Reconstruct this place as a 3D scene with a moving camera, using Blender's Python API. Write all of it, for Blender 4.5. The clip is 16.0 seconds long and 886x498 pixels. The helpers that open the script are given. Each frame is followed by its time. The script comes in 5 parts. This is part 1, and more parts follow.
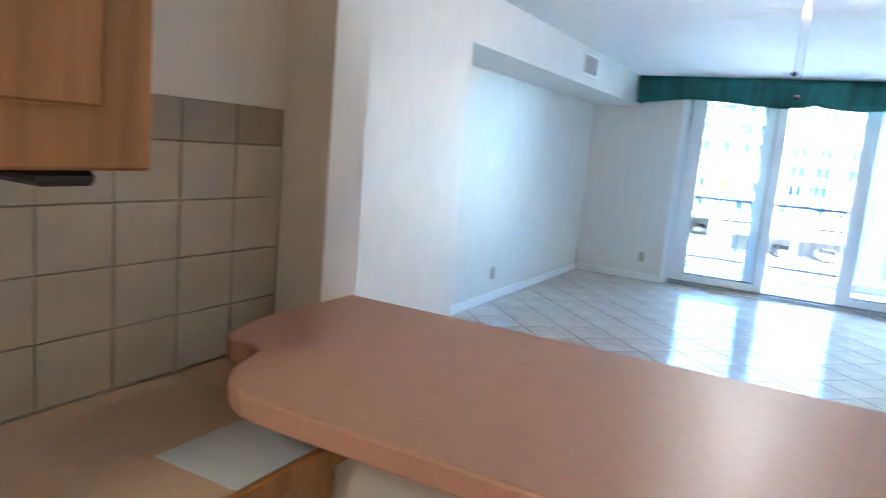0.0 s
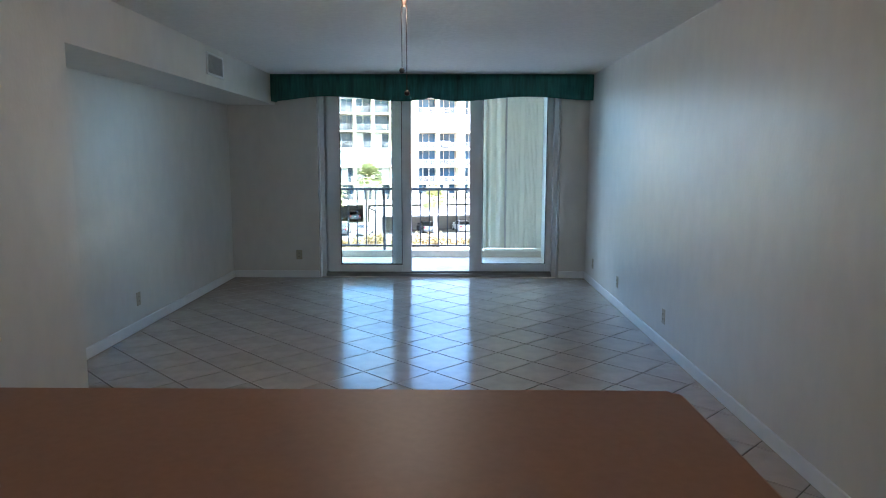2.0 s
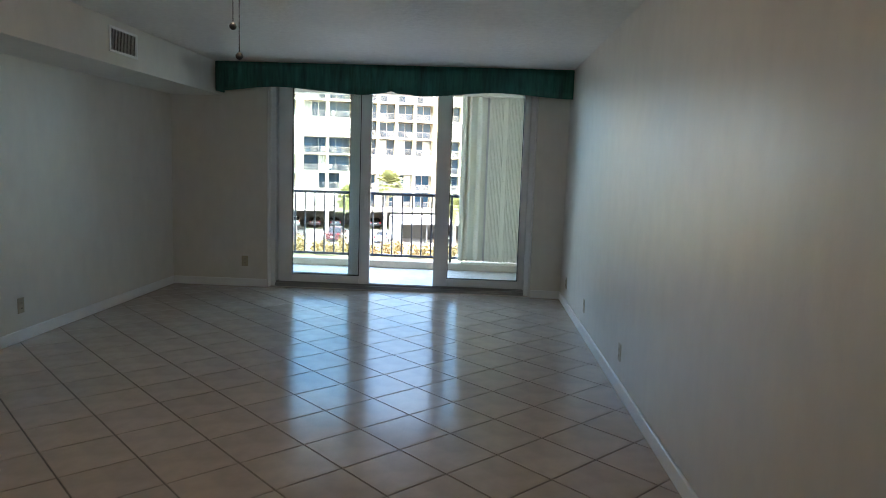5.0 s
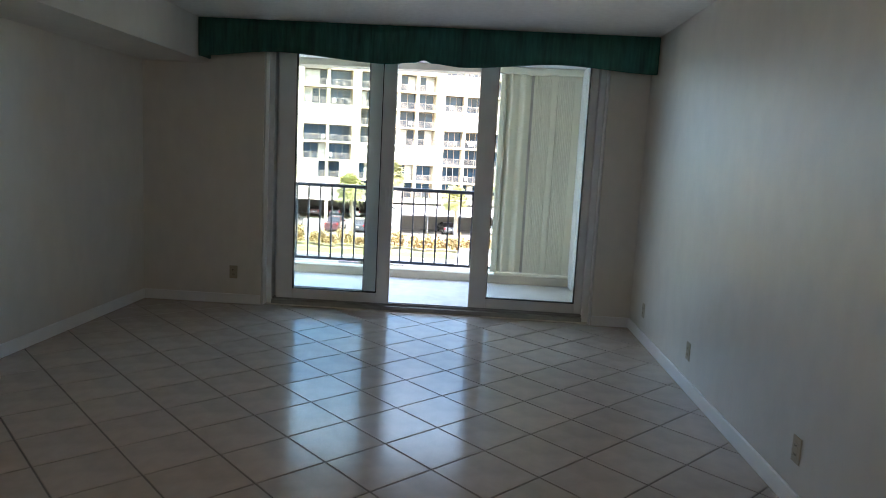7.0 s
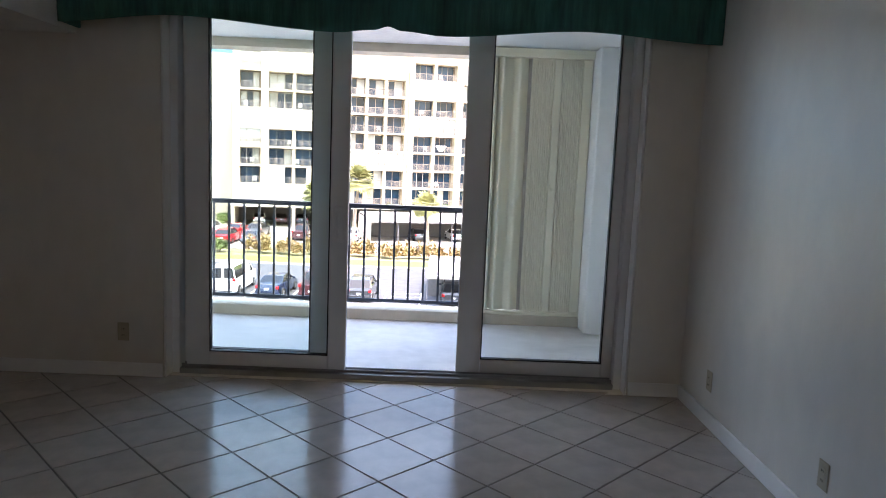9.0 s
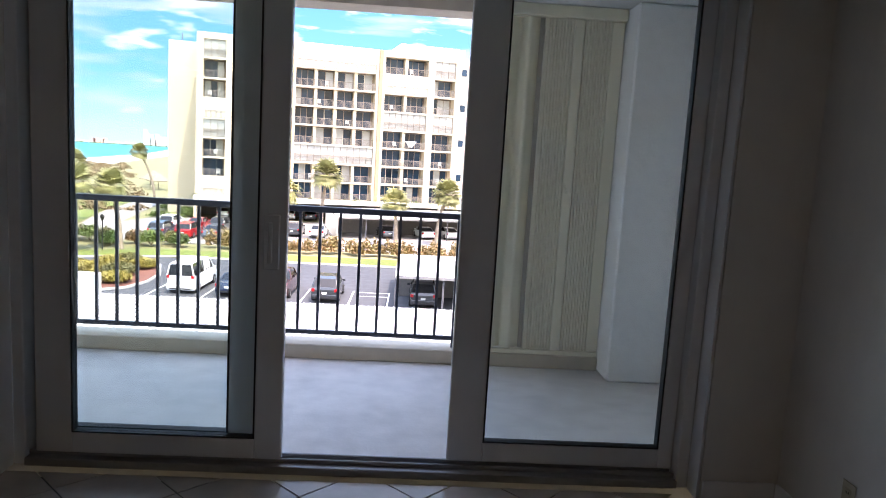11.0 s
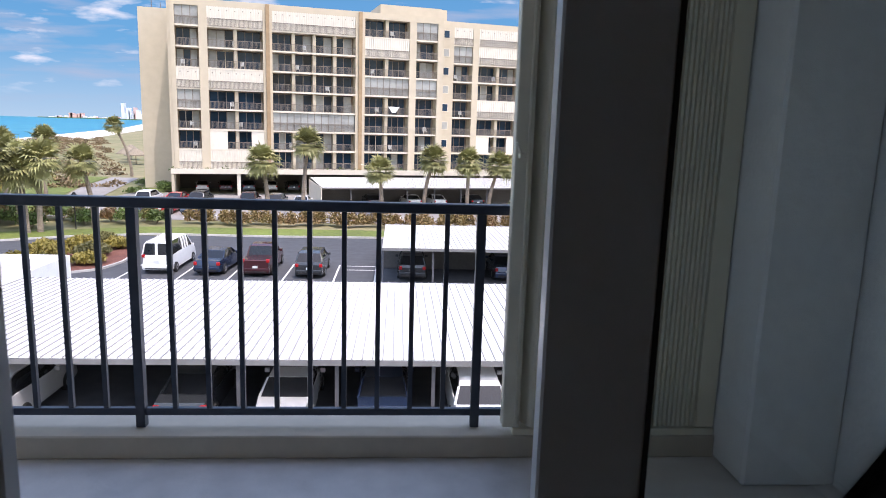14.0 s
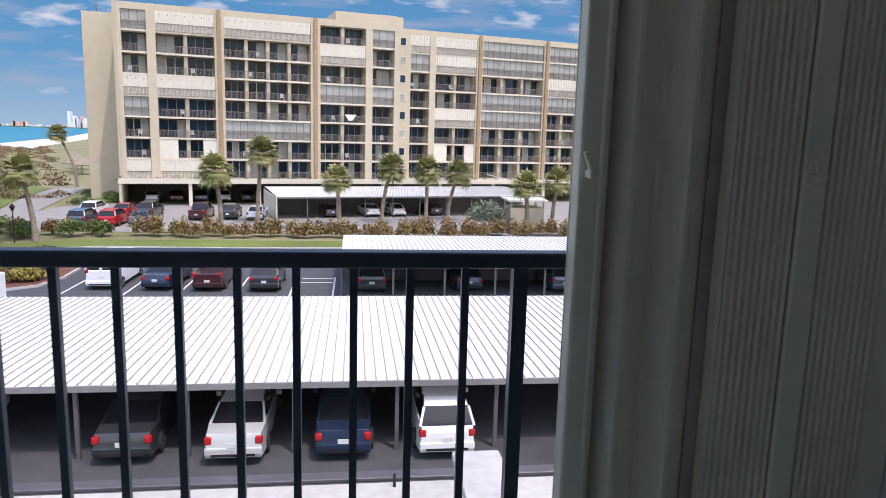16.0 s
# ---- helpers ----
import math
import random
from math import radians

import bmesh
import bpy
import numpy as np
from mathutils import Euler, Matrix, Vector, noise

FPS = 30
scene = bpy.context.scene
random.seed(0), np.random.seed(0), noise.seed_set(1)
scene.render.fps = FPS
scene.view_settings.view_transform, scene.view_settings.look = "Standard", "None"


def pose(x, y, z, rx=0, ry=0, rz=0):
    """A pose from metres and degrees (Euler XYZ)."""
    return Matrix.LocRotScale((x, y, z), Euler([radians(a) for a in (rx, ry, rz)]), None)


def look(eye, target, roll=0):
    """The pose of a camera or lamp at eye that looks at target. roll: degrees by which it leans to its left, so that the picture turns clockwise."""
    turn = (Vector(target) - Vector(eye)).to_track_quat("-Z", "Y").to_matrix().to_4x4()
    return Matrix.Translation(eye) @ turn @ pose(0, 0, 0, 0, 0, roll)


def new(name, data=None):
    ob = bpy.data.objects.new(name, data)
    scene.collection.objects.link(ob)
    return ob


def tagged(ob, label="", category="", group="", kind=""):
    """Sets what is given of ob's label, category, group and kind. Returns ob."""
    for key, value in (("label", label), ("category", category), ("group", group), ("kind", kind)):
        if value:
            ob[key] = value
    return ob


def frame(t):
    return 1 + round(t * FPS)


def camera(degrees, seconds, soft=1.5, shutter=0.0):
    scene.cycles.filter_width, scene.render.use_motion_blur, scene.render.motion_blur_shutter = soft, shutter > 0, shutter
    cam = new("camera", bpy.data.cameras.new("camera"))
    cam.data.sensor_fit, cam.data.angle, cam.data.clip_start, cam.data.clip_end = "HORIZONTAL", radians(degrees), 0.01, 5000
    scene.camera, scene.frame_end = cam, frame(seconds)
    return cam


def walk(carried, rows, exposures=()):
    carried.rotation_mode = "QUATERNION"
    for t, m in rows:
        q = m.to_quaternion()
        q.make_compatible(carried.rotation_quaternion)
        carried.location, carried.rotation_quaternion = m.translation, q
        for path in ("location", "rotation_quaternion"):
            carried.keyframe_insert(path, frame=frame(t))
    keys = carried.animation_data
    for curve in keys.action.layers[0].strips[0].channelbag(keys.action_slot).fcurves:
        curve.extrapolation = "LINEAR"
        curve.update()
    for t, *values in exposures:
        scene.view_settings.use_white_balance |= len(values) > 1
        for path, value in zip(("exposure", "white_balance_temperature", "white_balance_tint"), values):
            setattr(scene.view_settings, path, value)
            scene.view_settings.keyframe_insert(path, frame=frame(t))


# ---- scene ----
cam = camera(66.0, 16.0, soft=0.9, shutter=0.3)
PATH = [
    (0, (-1.726, -8.494, 1.449), (-2.666, -6.752, 1.145), 4.9),
    (0.5, (-1.699, -8.407, 1.437), (-2.2, -6.496, 1.123), 3.1),
    (0.7, (-1.72, -8.353, 1.416), (-2.09, -6.411, 1.112), 2.4),
    (1, (-1.697, -8.387, 1.437), (-1.916, -6.424, 1.127), 1.5),
    (1.5, (-1.62, -8.346, 1.446), (-1.74, -6.37, 1.157), 1.7),
    (2, (-1.673, -8.335, 1.483), (-1.692, -6.353, 1.216), 0.1),
    (2.5, (-1.706, -8.332, 1.482), (-1.653, -6.347, 1.25), 1.9),
    (3, (-1.709, -8.322, 1.471), (-1.621, -6.339, 1.231), 2.6),
    (3.5, (-1.615, -8.157, 1.486), (-1.432, -6.186, 1.2), 2.0),
    (4, (-1.432, -7.881, 1.427), (-1.38, -5.897, 1.178), 2.0),
    (4.2, (-1.38, -7.825, 1.42), (-1.34, -5.84, 1.17), 2.0),
    (4.6, (-1.10, -7.72, 1.41), (-1.13, -5.74, 1.16), 2.0),
    (5.0, (-0.97, -7.47, 1.41), (-1.06, -5.49, 1.17), 1.9),
    (5.5, (-1.03, -7.05, 1.41), (-1.13, -5.06, 1.18), 1.7),
    (6.0, (-1.26, -6.71, 1.41), (-1.29, -4.72, 1.19), 1.5),
    (6.5, (-1.418, -6.366, 1.412), (-1.406, -4.378, 1.191), 1.4),
    (7, (-1.422, -5.928, 1.402), (-1.504, -3.948, 1.134), 3.0),
    (7.5, (-1.45, -5.493, 1.422), (-1.452, -3.51, 1.157), 1.8),
    (8, (-1.461, -5.029, 1.42), (-1.497, -3.047, 1.152), 4.4),
    (8.5, (-1.478, -4.65, 1.427), (-1.522, -2.664, 1.197), 3.3),
    (9, (-1.542, -4.196, 1.418), (-1.54, -2.212, 1.168), 2.3),
    (9.5, (-1.563, -3.828, 1.403), (-1.588, -1.841, 1.18), 4.7),
    (10.2, (-1.627, -3.268, 1.39), (-1.535, -1.285, 1.141), 3.1),
    (12.5, (-1.634, -1.769, 1.332), (-1.537, 0.211, 1.07), 3.7),
    (13, (-1.599, -1.38, 1.314), (-1.444, 0.588, 0.991), 3.8),
    (13.5, (-1.613, -1.057, 1.314), (-1.585, 0.913, 0.969), 3.4),
    (14, (-1.635, -0.752, 1.324), (-1.499, 1.212, 0.972), 1.7),
    (14.5, (-1.621, -0.463, 1.313), (-1.507, 1.498, 0.935), 2.3),
    (15, (-1.662, -0.172, 1.311), (-1.664, 1.804, 0.999), 0.3),
    (15.5, (-1.719, 0.091, 1.321), (-1.558, 2.062, 1.017), 1.9),
    (16, (-1.705, 0.313, 1.301), (-1.447, 2.27, 0.975), 1.6),
]
WALK = [(t, look(e, g, r)) for t, e, g, r in PATH]
EXPOSURES = [(0.0, 6.5, 4900, 7), (0.3, 6.18, 4850, 6), (0.6, 5.6, 4900, 6), (1.0, 4.98, 5150, 7), (1.6, 4.52, 5400, 9), (3.0, 4.3, 5950, 10), (4.2, 4.2, 6250, 10), (6.5, 3.86, 6700, 12), (8.0, 3.68, 6800, 18),
             (9.0, 3.44, 6900, 23), (10.2, 3.08, 6950, 26), (12.3, 1.9, 6950, 25), (13.2, 1.58, 6500, 24), (14.2, 1.22, 6450, 22), (16.0, 0.95, 6400, 21)]
walk(cam, WALK, EXPOSURES)

# ---- world and light ----
SUN_EL = radians(64)
world = bpy.data.worlds.new("sky")
scene.world = world
world.use_nodes = True
wn = world.node_tree.nodes
sky = wn.new("ShaderNodeTexSky")
sky.sky_type = "NISHITA"
sky.sun_disc = False
sky.sun_elevation, sky.sun_rotation = SUN_EL, radians(147.5)
sky.air_density, sky.dust_density, sky.ozone_density = 1.7, 2.5, 2.0
wn["Background"].inputs["Strength"].default_value = 0.15
world.node_tree.links.new(sky.outputs[0], wn["Background"].inputs["Color"])
sun = new("sun", bpy.data.lights.new("sun", "SUN"))
sun.data.energy, sun.data.angle, sun.data.color = 1.25, radians(0.5), (1.0, 0.95, 0.87)
sun.matrix_world = look((14, -22, 54), (0, 0, 0))


# ---- materials ----
def mat(name, color, rough=0.6, metal=0.0, var=0.12, scale=6.0, big=0.5, bump=0.0, bump_scale=40.0, coat=0.0, rand=0.0, tint=None, spec=0.5, stretch=(1, 1, 1)):
    """A procedural surface: base colour with grain and broad stains, relief, and a shift from piece to piece."""
    m = bpy.data.materials.new(name)
    m.use_nodes = True
    n, l = m.node_tree.nodes, m.node_tree.links
    b = n["Principled BSDF"]
    tc = n.new("ShaderNodeTexCoord")
    mp = n.new("ShaderNodeMapping")
    mp.inputs["Scale"].default_value = stretch
    l.new(tc.outputs["Object"], mp.inputs["Vector"])
    fine, broad = n.new("ShaderNodeTexNoise"), n.new("ShaderNodeTexNoise")
    fine.inputs["Scale"].default_value, fine.inputs["Detail"].default_value = scale, 6
    broad.inputs["Scale"].default_value, broad.inputs["Detail"].default_value = big, 4
    l.new(mp.outputs[0], fine.inputs["Vector"])
    l.new(mp.outputs[0], broad.inputs["Vector"])
    add = n.new("ShaderNodeMath")
    add.operation = "ADD"
    l.new(fine.outputs["Fac"], add.inputs[0])
    l.new(broad.outputs["Fac"], add.inputs[1])
    last = add
    if rand:
        info = n.new("ShaderNodeObjectInfo")
        mul = n.new("ShaderNodeMath")
        mul.operation = "MULTIPLY_ADD"
        mul.inputs[1].default_value = rand
        l.new(info.outputs["Random"], mul.inputs[0])
        l.new(add.outputs[0], mul.inputs[2])
        last = mul
    ramp = n.new("ShaderNodeValToRGB")
    c = color
    d = tint or tuple(v * (1 - 2.2 * var) for v in c)
    h = tuple(min(1, v * (1 + var)) for v in c)
    ramp.color_ramp.elements[0].position, ramp.color_ramp.elements[0].color = 0.3, (*d, 1)
    ramp.color_ramp.elements[1].position, ramp.color_ramp.elements[1].color = 0.75, (*h, 1)
    half = n.new("ShaderNodeMath")
    half.operation = "MULTIPLY"
    half.inputs[1].default_value = 0.5
    l.new(last.outputs[0], half.inputs[0])
    l.new(half.outputs[0], ramp.inputs["Fac"])
    l.new(ramp.outputs["Color"], b.inputs["Base Color"])
    rr = n.new("ShaderNodeMapRange")
    rr.inputs["To Min"].default_value, rr.inputs["To Max"].default_value = max(0.02, rough * 0.8), min(1, rough * 1.2)
    l.new(broad.outputs["Fac"], rr.inputs["Value"])
    l.new(rr.outputs[0], b.inputs["Roughness"])
    b.inputs["Metallic"].default_value = metal
    b.inputs["Coat Weight"].default_value = coat
    b.inputs["Specular IOR Level"].default_value = spec
    if bump:
        bn = n.new("ShaderNodeTexNoise")
        bn.inputs["Scale"].default_value, bn.inputs["Detail"].default_value = bump_scale, 5
        l.new(mp.outputs[0], bn.inputs["Vector"])
        bp = n.new("ShaderNodeBump")
        bp.inputs["Strength"].default_value, bp.inputs["Distance"].default_value = bump, 0.01
        l.new(bn.outputs["Fac"], bp.inputs["Height"])
        l.new(bp.outputs[0], b.inputs["Normal"])
    return m


def glass(name, tint=(0.95, 0.98, 0.968), rough=0.0, gloss=1.0):
    m = bpy.data.materials.new(name)
    m.use_nodes = True
    n, l = m.node_tree.nodes, m.node_tree.links
    n.remove(n["Principled BSDF"])
    tr, gl, mx, fr = (n.new("ShaderNodeBsdfTransparent"), n.new("ShaderNodeBsdfGlossy"), n.new("ShaderNodeMixShader"), n.new("ShaderNodeFresnel"))
    tr.inputs["Color"].default_value = (*tint, 1)
    gl.inputs["Roughness"].default_value = rough
    fr.inputs["IOR"].default_value = 1.45
    l.new(fr.outputs[0], mx.inputs[0])
    l.new(tr.outputs[0], mx.inputs[1])
    l.new(gl.outputs[0], mx.inputs[2])
    l.new(mx.outputs[0], n["Material Output"].inputs["Surface"])
    return m


def glow(name, color, strength):
    m = bpy.data.materials.new(name)
    m.use_nodes = True
    b = m.node_tree.nodes["Principled BSDF"]
    b.inputs["Base Color"].default_value = (*color, 1)
    b.inputs["Emission Color"].default_value = (*color, 1)
    b.inputs["Emission Strength"].default_value = strength
    return m


WALL = mat("wall_paint", (0.80, 0.765, 0.70), 0.36, var=0.045, scale=7, big=0.7, bump=0.11, bump_scale=38, stretch=(1.2, 1.2, 0.7))
CEIL = mat("ceiling_texture", (0.84, 0.82, 0.78), 0.85, var=0.05, scale=20, big=0.8, bump=0.7, bump_scale=22)
TRIM = mat("white_trim", (0.92, 0.915, 0.90), 0.3, var=0.03, scale=8)
TILE = mat("floor_tile_glaze", (0.55, 0.485, 0.43), 0.17, var=0.10, scale=9, big=2.5, bump=0.04, bump_scale=18, rand=0.18, spec=0.2)
GROUT = mat("grout", (0.13, 0.12, 0.11), 0.9, var=0.15, scale=30)
VINYL = mat("door_frame_white", (0.86, 0.87, 0.88), 0.35, var=0.04, scale=5)
ALU = mat("brushed_aluminium", (0.36, 0.36, 0.37), 0.5, metal=0.35, var=0.05, scale=12)
GASKET = mat("black_gasket", (0.02, 0.02, 0.02), 0.6)
PANE = glass("door_glass")
GREEN = mat("green_fabric", (0.035, 0.19, 0.165), 0.75, var=0.28, scale=5, big=1.2, bump=0.5, bump_scale=9, stretch=(7, 1, 0.8))
IVORY = mat("aged_ivory_plastic", (0.50, 0.43, 0.30), 0.4, var=0.05, scale=30)
LAMINATE = mat("bar_laminate", (0.46, 0.26, 0.18), 0.42, var=0.06, scale=60, big=1.5, spec=0.3)
WORKTOP = mat("worktop_laminate", (0.60, 0.44, 0.30), 0.35, var=0.08, scale=50, big=2)
OAK = mat("honey_oak", (0.42, 0.19, 0.05), 0.35, var=0.25, scale=5, big=1, stretch=(9, 9, 0.7))
SPLASH = mat("backsplash_tile", (0.50, 0.44, 0.34), 0.3, var=0.08, scale=10, rand=0.2)
SPLASH_TRIM = mat("backsplash_border", (0.36, 0.30, 0.22), 0.35, var=0.1, scale=14, rand=0.15)
PAPER = mat("paper", (0.62, 0.68, 0.70), 0.8, var=0.03)
PLASTIC = mat("outlet_plastic", (0.72, 0.69, 0.60), 0.35, var=0.03)
DARK = mat("dark_metal", (0.03, 0.028, 0.028), 0.4, metal=0.3)
BRONZE = mat("oiled_bronze", (0.08, 0.045, 0.03), 0.35, metal=0.8)
BLADE = mat("fan_blade_wood", (0.12, 0.06, 0.03), 0.4, var=0.2, scale=6, stretch=(1, 8, 1))
AMBER = glow("amber_glass_lit", (1.0, 0.50, 0.06), 0.11)
BLACK = mat("black_void", (0.01, 0.01, 0.01), 0.8)
SHUTTER = mat("cream_shutter", (0.86, 0.80, 0.62), 0.45, var=0.06, scale=7, big=1.2)
STUCCO = mat("balcony_stucco", (0.87, 0.87, 0.85), 0.85, var=0.06, scale=18, big=1, bump=0.4, bump_scale=35)
# shutter cream darkened to the shade of the gap between the stacks
GAP_SHADE = mat("gap_shade_grey", (0.56, 0.51, 0.43), 0.7, var=0.1, scale=8)
SLAB = mat("balcony_floor_paint", (0.70, 0.67, 0.64), 0.55, var=0.12, scale=7, big=1.4, bump=0.12, bump_scale=60)
CURB = mat("tan_curb", (0.62, 0.54, 0.42), 0.7, var=0.1, scale=9)
RAIL = mat("black_rail", (0.062, 0.072, 0.095), 0.36, metal=0.2, var=0.15, scale=20)
ASPHALT = mat("asphalt", (0.075, 0.078, 0.085), 0.9, var=0.18, scale=1.5, big=0.08, bump=0.3, bump_scale=20)
LOT = mat("pale_paving", (0.30, 0.28, 0.26), 0.9, var=0.12, scale=0.8, big=0.06)
KERB = mat("concrete_kerb", (0.50, 0.48, 0.45), 0.8, var=0.12, scale=3)
GRASS = mat("lawn", (0.16, 0.20, 0.035), 0.9, var=0.25, scale=2.5, big=0.12, bump=0.5, bump_scale=12)
LAND = mat("sandy_land", (0.30, 0.24, 0.14), 0.95, var=0.2, scale=0.4, big=0.03, tint=(0.10, 0.12, 0.03))
SAND = mat("beach_sand", (0.72, 0.66, 0.58), 0.95, var=0.08, scale=0.1, big=0.02)
MULCH = mat("red_mulch", (0.20, 0.075, 0.05), 0.95, var=0.3, scale=8, bump=0.6, bump_scale=30)
PAINT = mat("road_paint", (0.75, 0.74, 0.70), 0.7, var=0.1, scale=6)
WHITE_ROOF = mat("white_roof_panel", (0.80, 0.79, 0.765), 0.5, var=0.05, scale=1.2, big=0.25, rand=0.06)
# grey instead of roof white: the seams' shadow lines are put into this colour
SEAM_SHADE = mat("roof_seam_shade", (0.36, 0.355, 0.34), 0.6)
FASCIA = mat("carport_fascia", (0.22, 0.22, 0.22), 0.6, var=0.1, scale=2)
POST = mat("carport_post", (0.11, 0.11, 0.12), 0.5)
BEIGE = mat("beige_stucco", (0.52, 0.455, 0.34), 0.85, var=0.06, scale=1.0, big=0.1)
BEIGE_PALE = mat("pale_slab_edge", (0.64, 0.585, 0.48), 0.8, var=0.05, scale=1.5)
TAN_STRIP = mat("bronze_strip", (0.36, 0.25, 0.14), 0.7, var=0.12, scale=2)
# darker than the stucco: the shade of the balcony recesses is in this colour
BACKWALL_SHADE = mat("recess_shade_wall", (0.28, 0.225, 0.165), 0.85, var=0.12, scale=2)
WINDOW = mat("dark_window_glass", (0.012, 0.03, 0.055), 0.08, var=0.5, scale=0.7, big=0.5, rand=0.6, tint=(0.006, 0.009, 0.014), spec=0.2)
CURTAIN = mat("pale_curtain_glass", (0.34, 0.35, 0.33), 0.35, var=0.15, scale=1.5, rand=0.3)
SCREEN = mat("cream_hurricane_panel", (0.66, 0.62, 0.53), 0.6, var=0.05, scale=2, rand=0.25)
BALUSTER = mat("brown_balustrade", (0.22, 0.19, 0.16), 0.6, var=0.1)
# dark tone that stands for deep shade in the garage and under the carports
SHADE_DARK = mat("painted_shade", (0.16, 0.15, 0.14), 0.9)
TRUNK = mat("palm_trunk", (0.30, 0.24, 0.18), 0.9, var=0.25, scale=4, bump=0.6, bump_scale=14, stretch=(1, 1, 4))
FROND = mat("palm_frond", (0.27, 0.265, 0.10), 0.5, var=0.3, scale=1.5, big=0.4, rand=0.3)
DRY = mat("dry_frond", (0.24, 0.17, 0.09), 0.8, var=0.25, scale=2)
LEAF = mat("shrub_leaf", (0.10, 0.15, 0.03), 0.6, var=0.3, scale=1.2, big=0.25, rand=0.25)
SEAGRAPE = mat("sea_grape_leaf", (0.23, 0.20, 0.07), 0.6, var=0.2, scale=1.6, big=0.22, tint=(0.19, 0.09, 0.04))
GOLD_LEAF = mat("golden_shrub_leaf", (0.26, 0.21, 0.035), 0.6, var=0.25, scale=2, big=0.4)
OLIVE_LEAF = mat("olive_shrub_leaf", (0.15, 0.14, 0.04), 0.6, var=0.3, scale=1.5, big=0.3)
GREY_LEAF = mat("silver_shrub_leaf", (0.24, 0.27, 0.19), 0.6, var=0.2, scale=2)
CARGLASS = mat("car_glass", (0.012, 0.014, 0.017), 0.06, var=0.1)
TYRE = mat("tyre_rubber", (0.02, 0.02, 0.02), 0.85)
RIM = mat("alloy_rim", (0.45, 0.45, 0.46), 0.3, metal=0.9)
REDLAMP = mat("tail_lamp_red", (0.45, 0.012, 0.015), 0.2)
PLATE = mat("number_plate", (0.70, 0.72, 0.70), 0.4)
CHROME = mat("chrome_trim", (0.65, 0.65, 0.66), 0.12, metal=1.0)
# pale blue-grey: the haze of distance is mixed into the tower colour
HAZE = mat("far_city_haze", (0.66, 0.70, 0.76), 0.9, var=0.1, scale=0.02, big=0.004, rand=0.8)
HAZE_PINK = mat("far_pink_wall", (0.66, 0.44, 0.40), 0.9, var=0.1, scale=0.02)


def paint(name, color, metal=0.25):
    return mat(name, color, 0.25, metal=metal, var=0.04, scale=3, coat=0.6)


# sea: turquoise near the shore, deeper outwards
SEA = mat("sea_water", (0.055, 0.21, 0.25), 0.5, spec=0.15, var=0.25, scale=0.03, big=0.004, bump=0.4, bump_scale=0.6, tint=(0.012, 0.16, 0.27))


# ---- building helpers ----
def world_of(ob):
    m = Matrix.Identity(4)
    while ob is not None:
        m = ob.matrix_parent_inverse @ ob.matrix_basis @ m if ob.parent else ob.matrix_basis @ m
        ob = ob.parent
    return m


def part(name, bm, material, parent=None, label="", smooth=False):
    """Links a bmesh as one mesh object, under a thing or a part."""
    me = bpy.data.meshes.new(name)
    bm.to_mesh(me)
    bm.free()
    me.materials.append(material)
    if smooth:
        for p in me.polygons:
            p.use_smooth = True
    ob = new(name, me)
    if parent is not None:
        ob.parent = parent
        ob.matrix_parent_inverse = world_of(parent).inverted()
    if label:
        ob["label"] = label
    return ob


def share(name, mesh, parent, m):
    """One more object on a mesh that is already there, as a part."""
    ob = new(name, mesh)
    ob.parent = parent
    ob.matrix_parent_inverse = world_of(parent).inverted()
    ob.matrix_basis = m
    return ob


def thing(name, label, category, at=(0, 0, 0), group="", kind=""):
    ob = new(name)
    ob.empty_display_size = 0.1
    ob.matrix_basis = Matrix.Translation(at)
    return tagged(ob, label, category, group, kind)


def box(bm, x0, x1, y0, y1, z0, z1, m=None):
    v = [bm.verts.new((x, y, z)) for x in (x0, x1) for y in (y0, y1) for z in (z0, z1)]
    for f in ((0, 1, 3, 2), (4, 6, 7, 5), (0, 4, 5, 1), (2, 3, 7, 6), (0, 2, 6, 4), (1, 5, 7, 3)):
        bm.faces.new([v[i] for i in f])
    if m is not None:
        bmesh.ops.transform(bm, matrix=m, verts=v)
    return v


def boxes(*specs, bevel=0.0, m=None, seg=1):
    bm = bmesh.new()
    for s in specs:
        box(bm, *s, m=m)
    if bevel:
        bmesh.ops.bevel(bm, geom=bm.edges[:], offset=bevel, segments=seg, affect="EDGES", profile=0.5)
    return bm


def prism(bm, outline, z0, z1):
    """An outline in plan, drawn up from z0 to z1."""
    lo = [bm.verts.new((x, y, z0)) for x, y in outline]
    hi = [bm.verts.new((x, y, z1)) for x, y in outline]
    k = len(outline)
    bm.faces.new(lo[::-1])
    bm.faces.new(hi)
    for i in range(k):
        bm.faces.new((lo[i], lo[(i + 1) % k], hi[(i + 1) % k], hi[i]))
    bmesh.ops.recalc_face_normals(bm, faces=bm.faces[:])
    return bm


def tube(bm, points, radii, sides=8):
    """A round bar along points."""
    rings = []
    for i, p in enumerate(points):
        a = Vector(points[max(i - 1, 0)])
        b = Vector(points[min(i + 1, len(points) - 1)])
        q = (b - a).to_track_quat("Z", "Y")
        r = radii[i] if isinstance(radii, (list, tuple)) else radii
        rings.append([bm.verts.new(Vector(p) + q @ Vector((r * math.cos(2 * math.pi * k / sides), r * math.sin(2 * math.pi * k / sides), 0))) for k in range(sides)])
    for u, w in zip(rings, rings[1:]):
        for k in range(sides):
            bm.faces.new((u[k], u[(k + 1) % sides], w[(k + 1) % sides], w[k]))
    bm.faces.new(rings[0][::-1])
    bm.faces.new(rings[-1])
    return bm


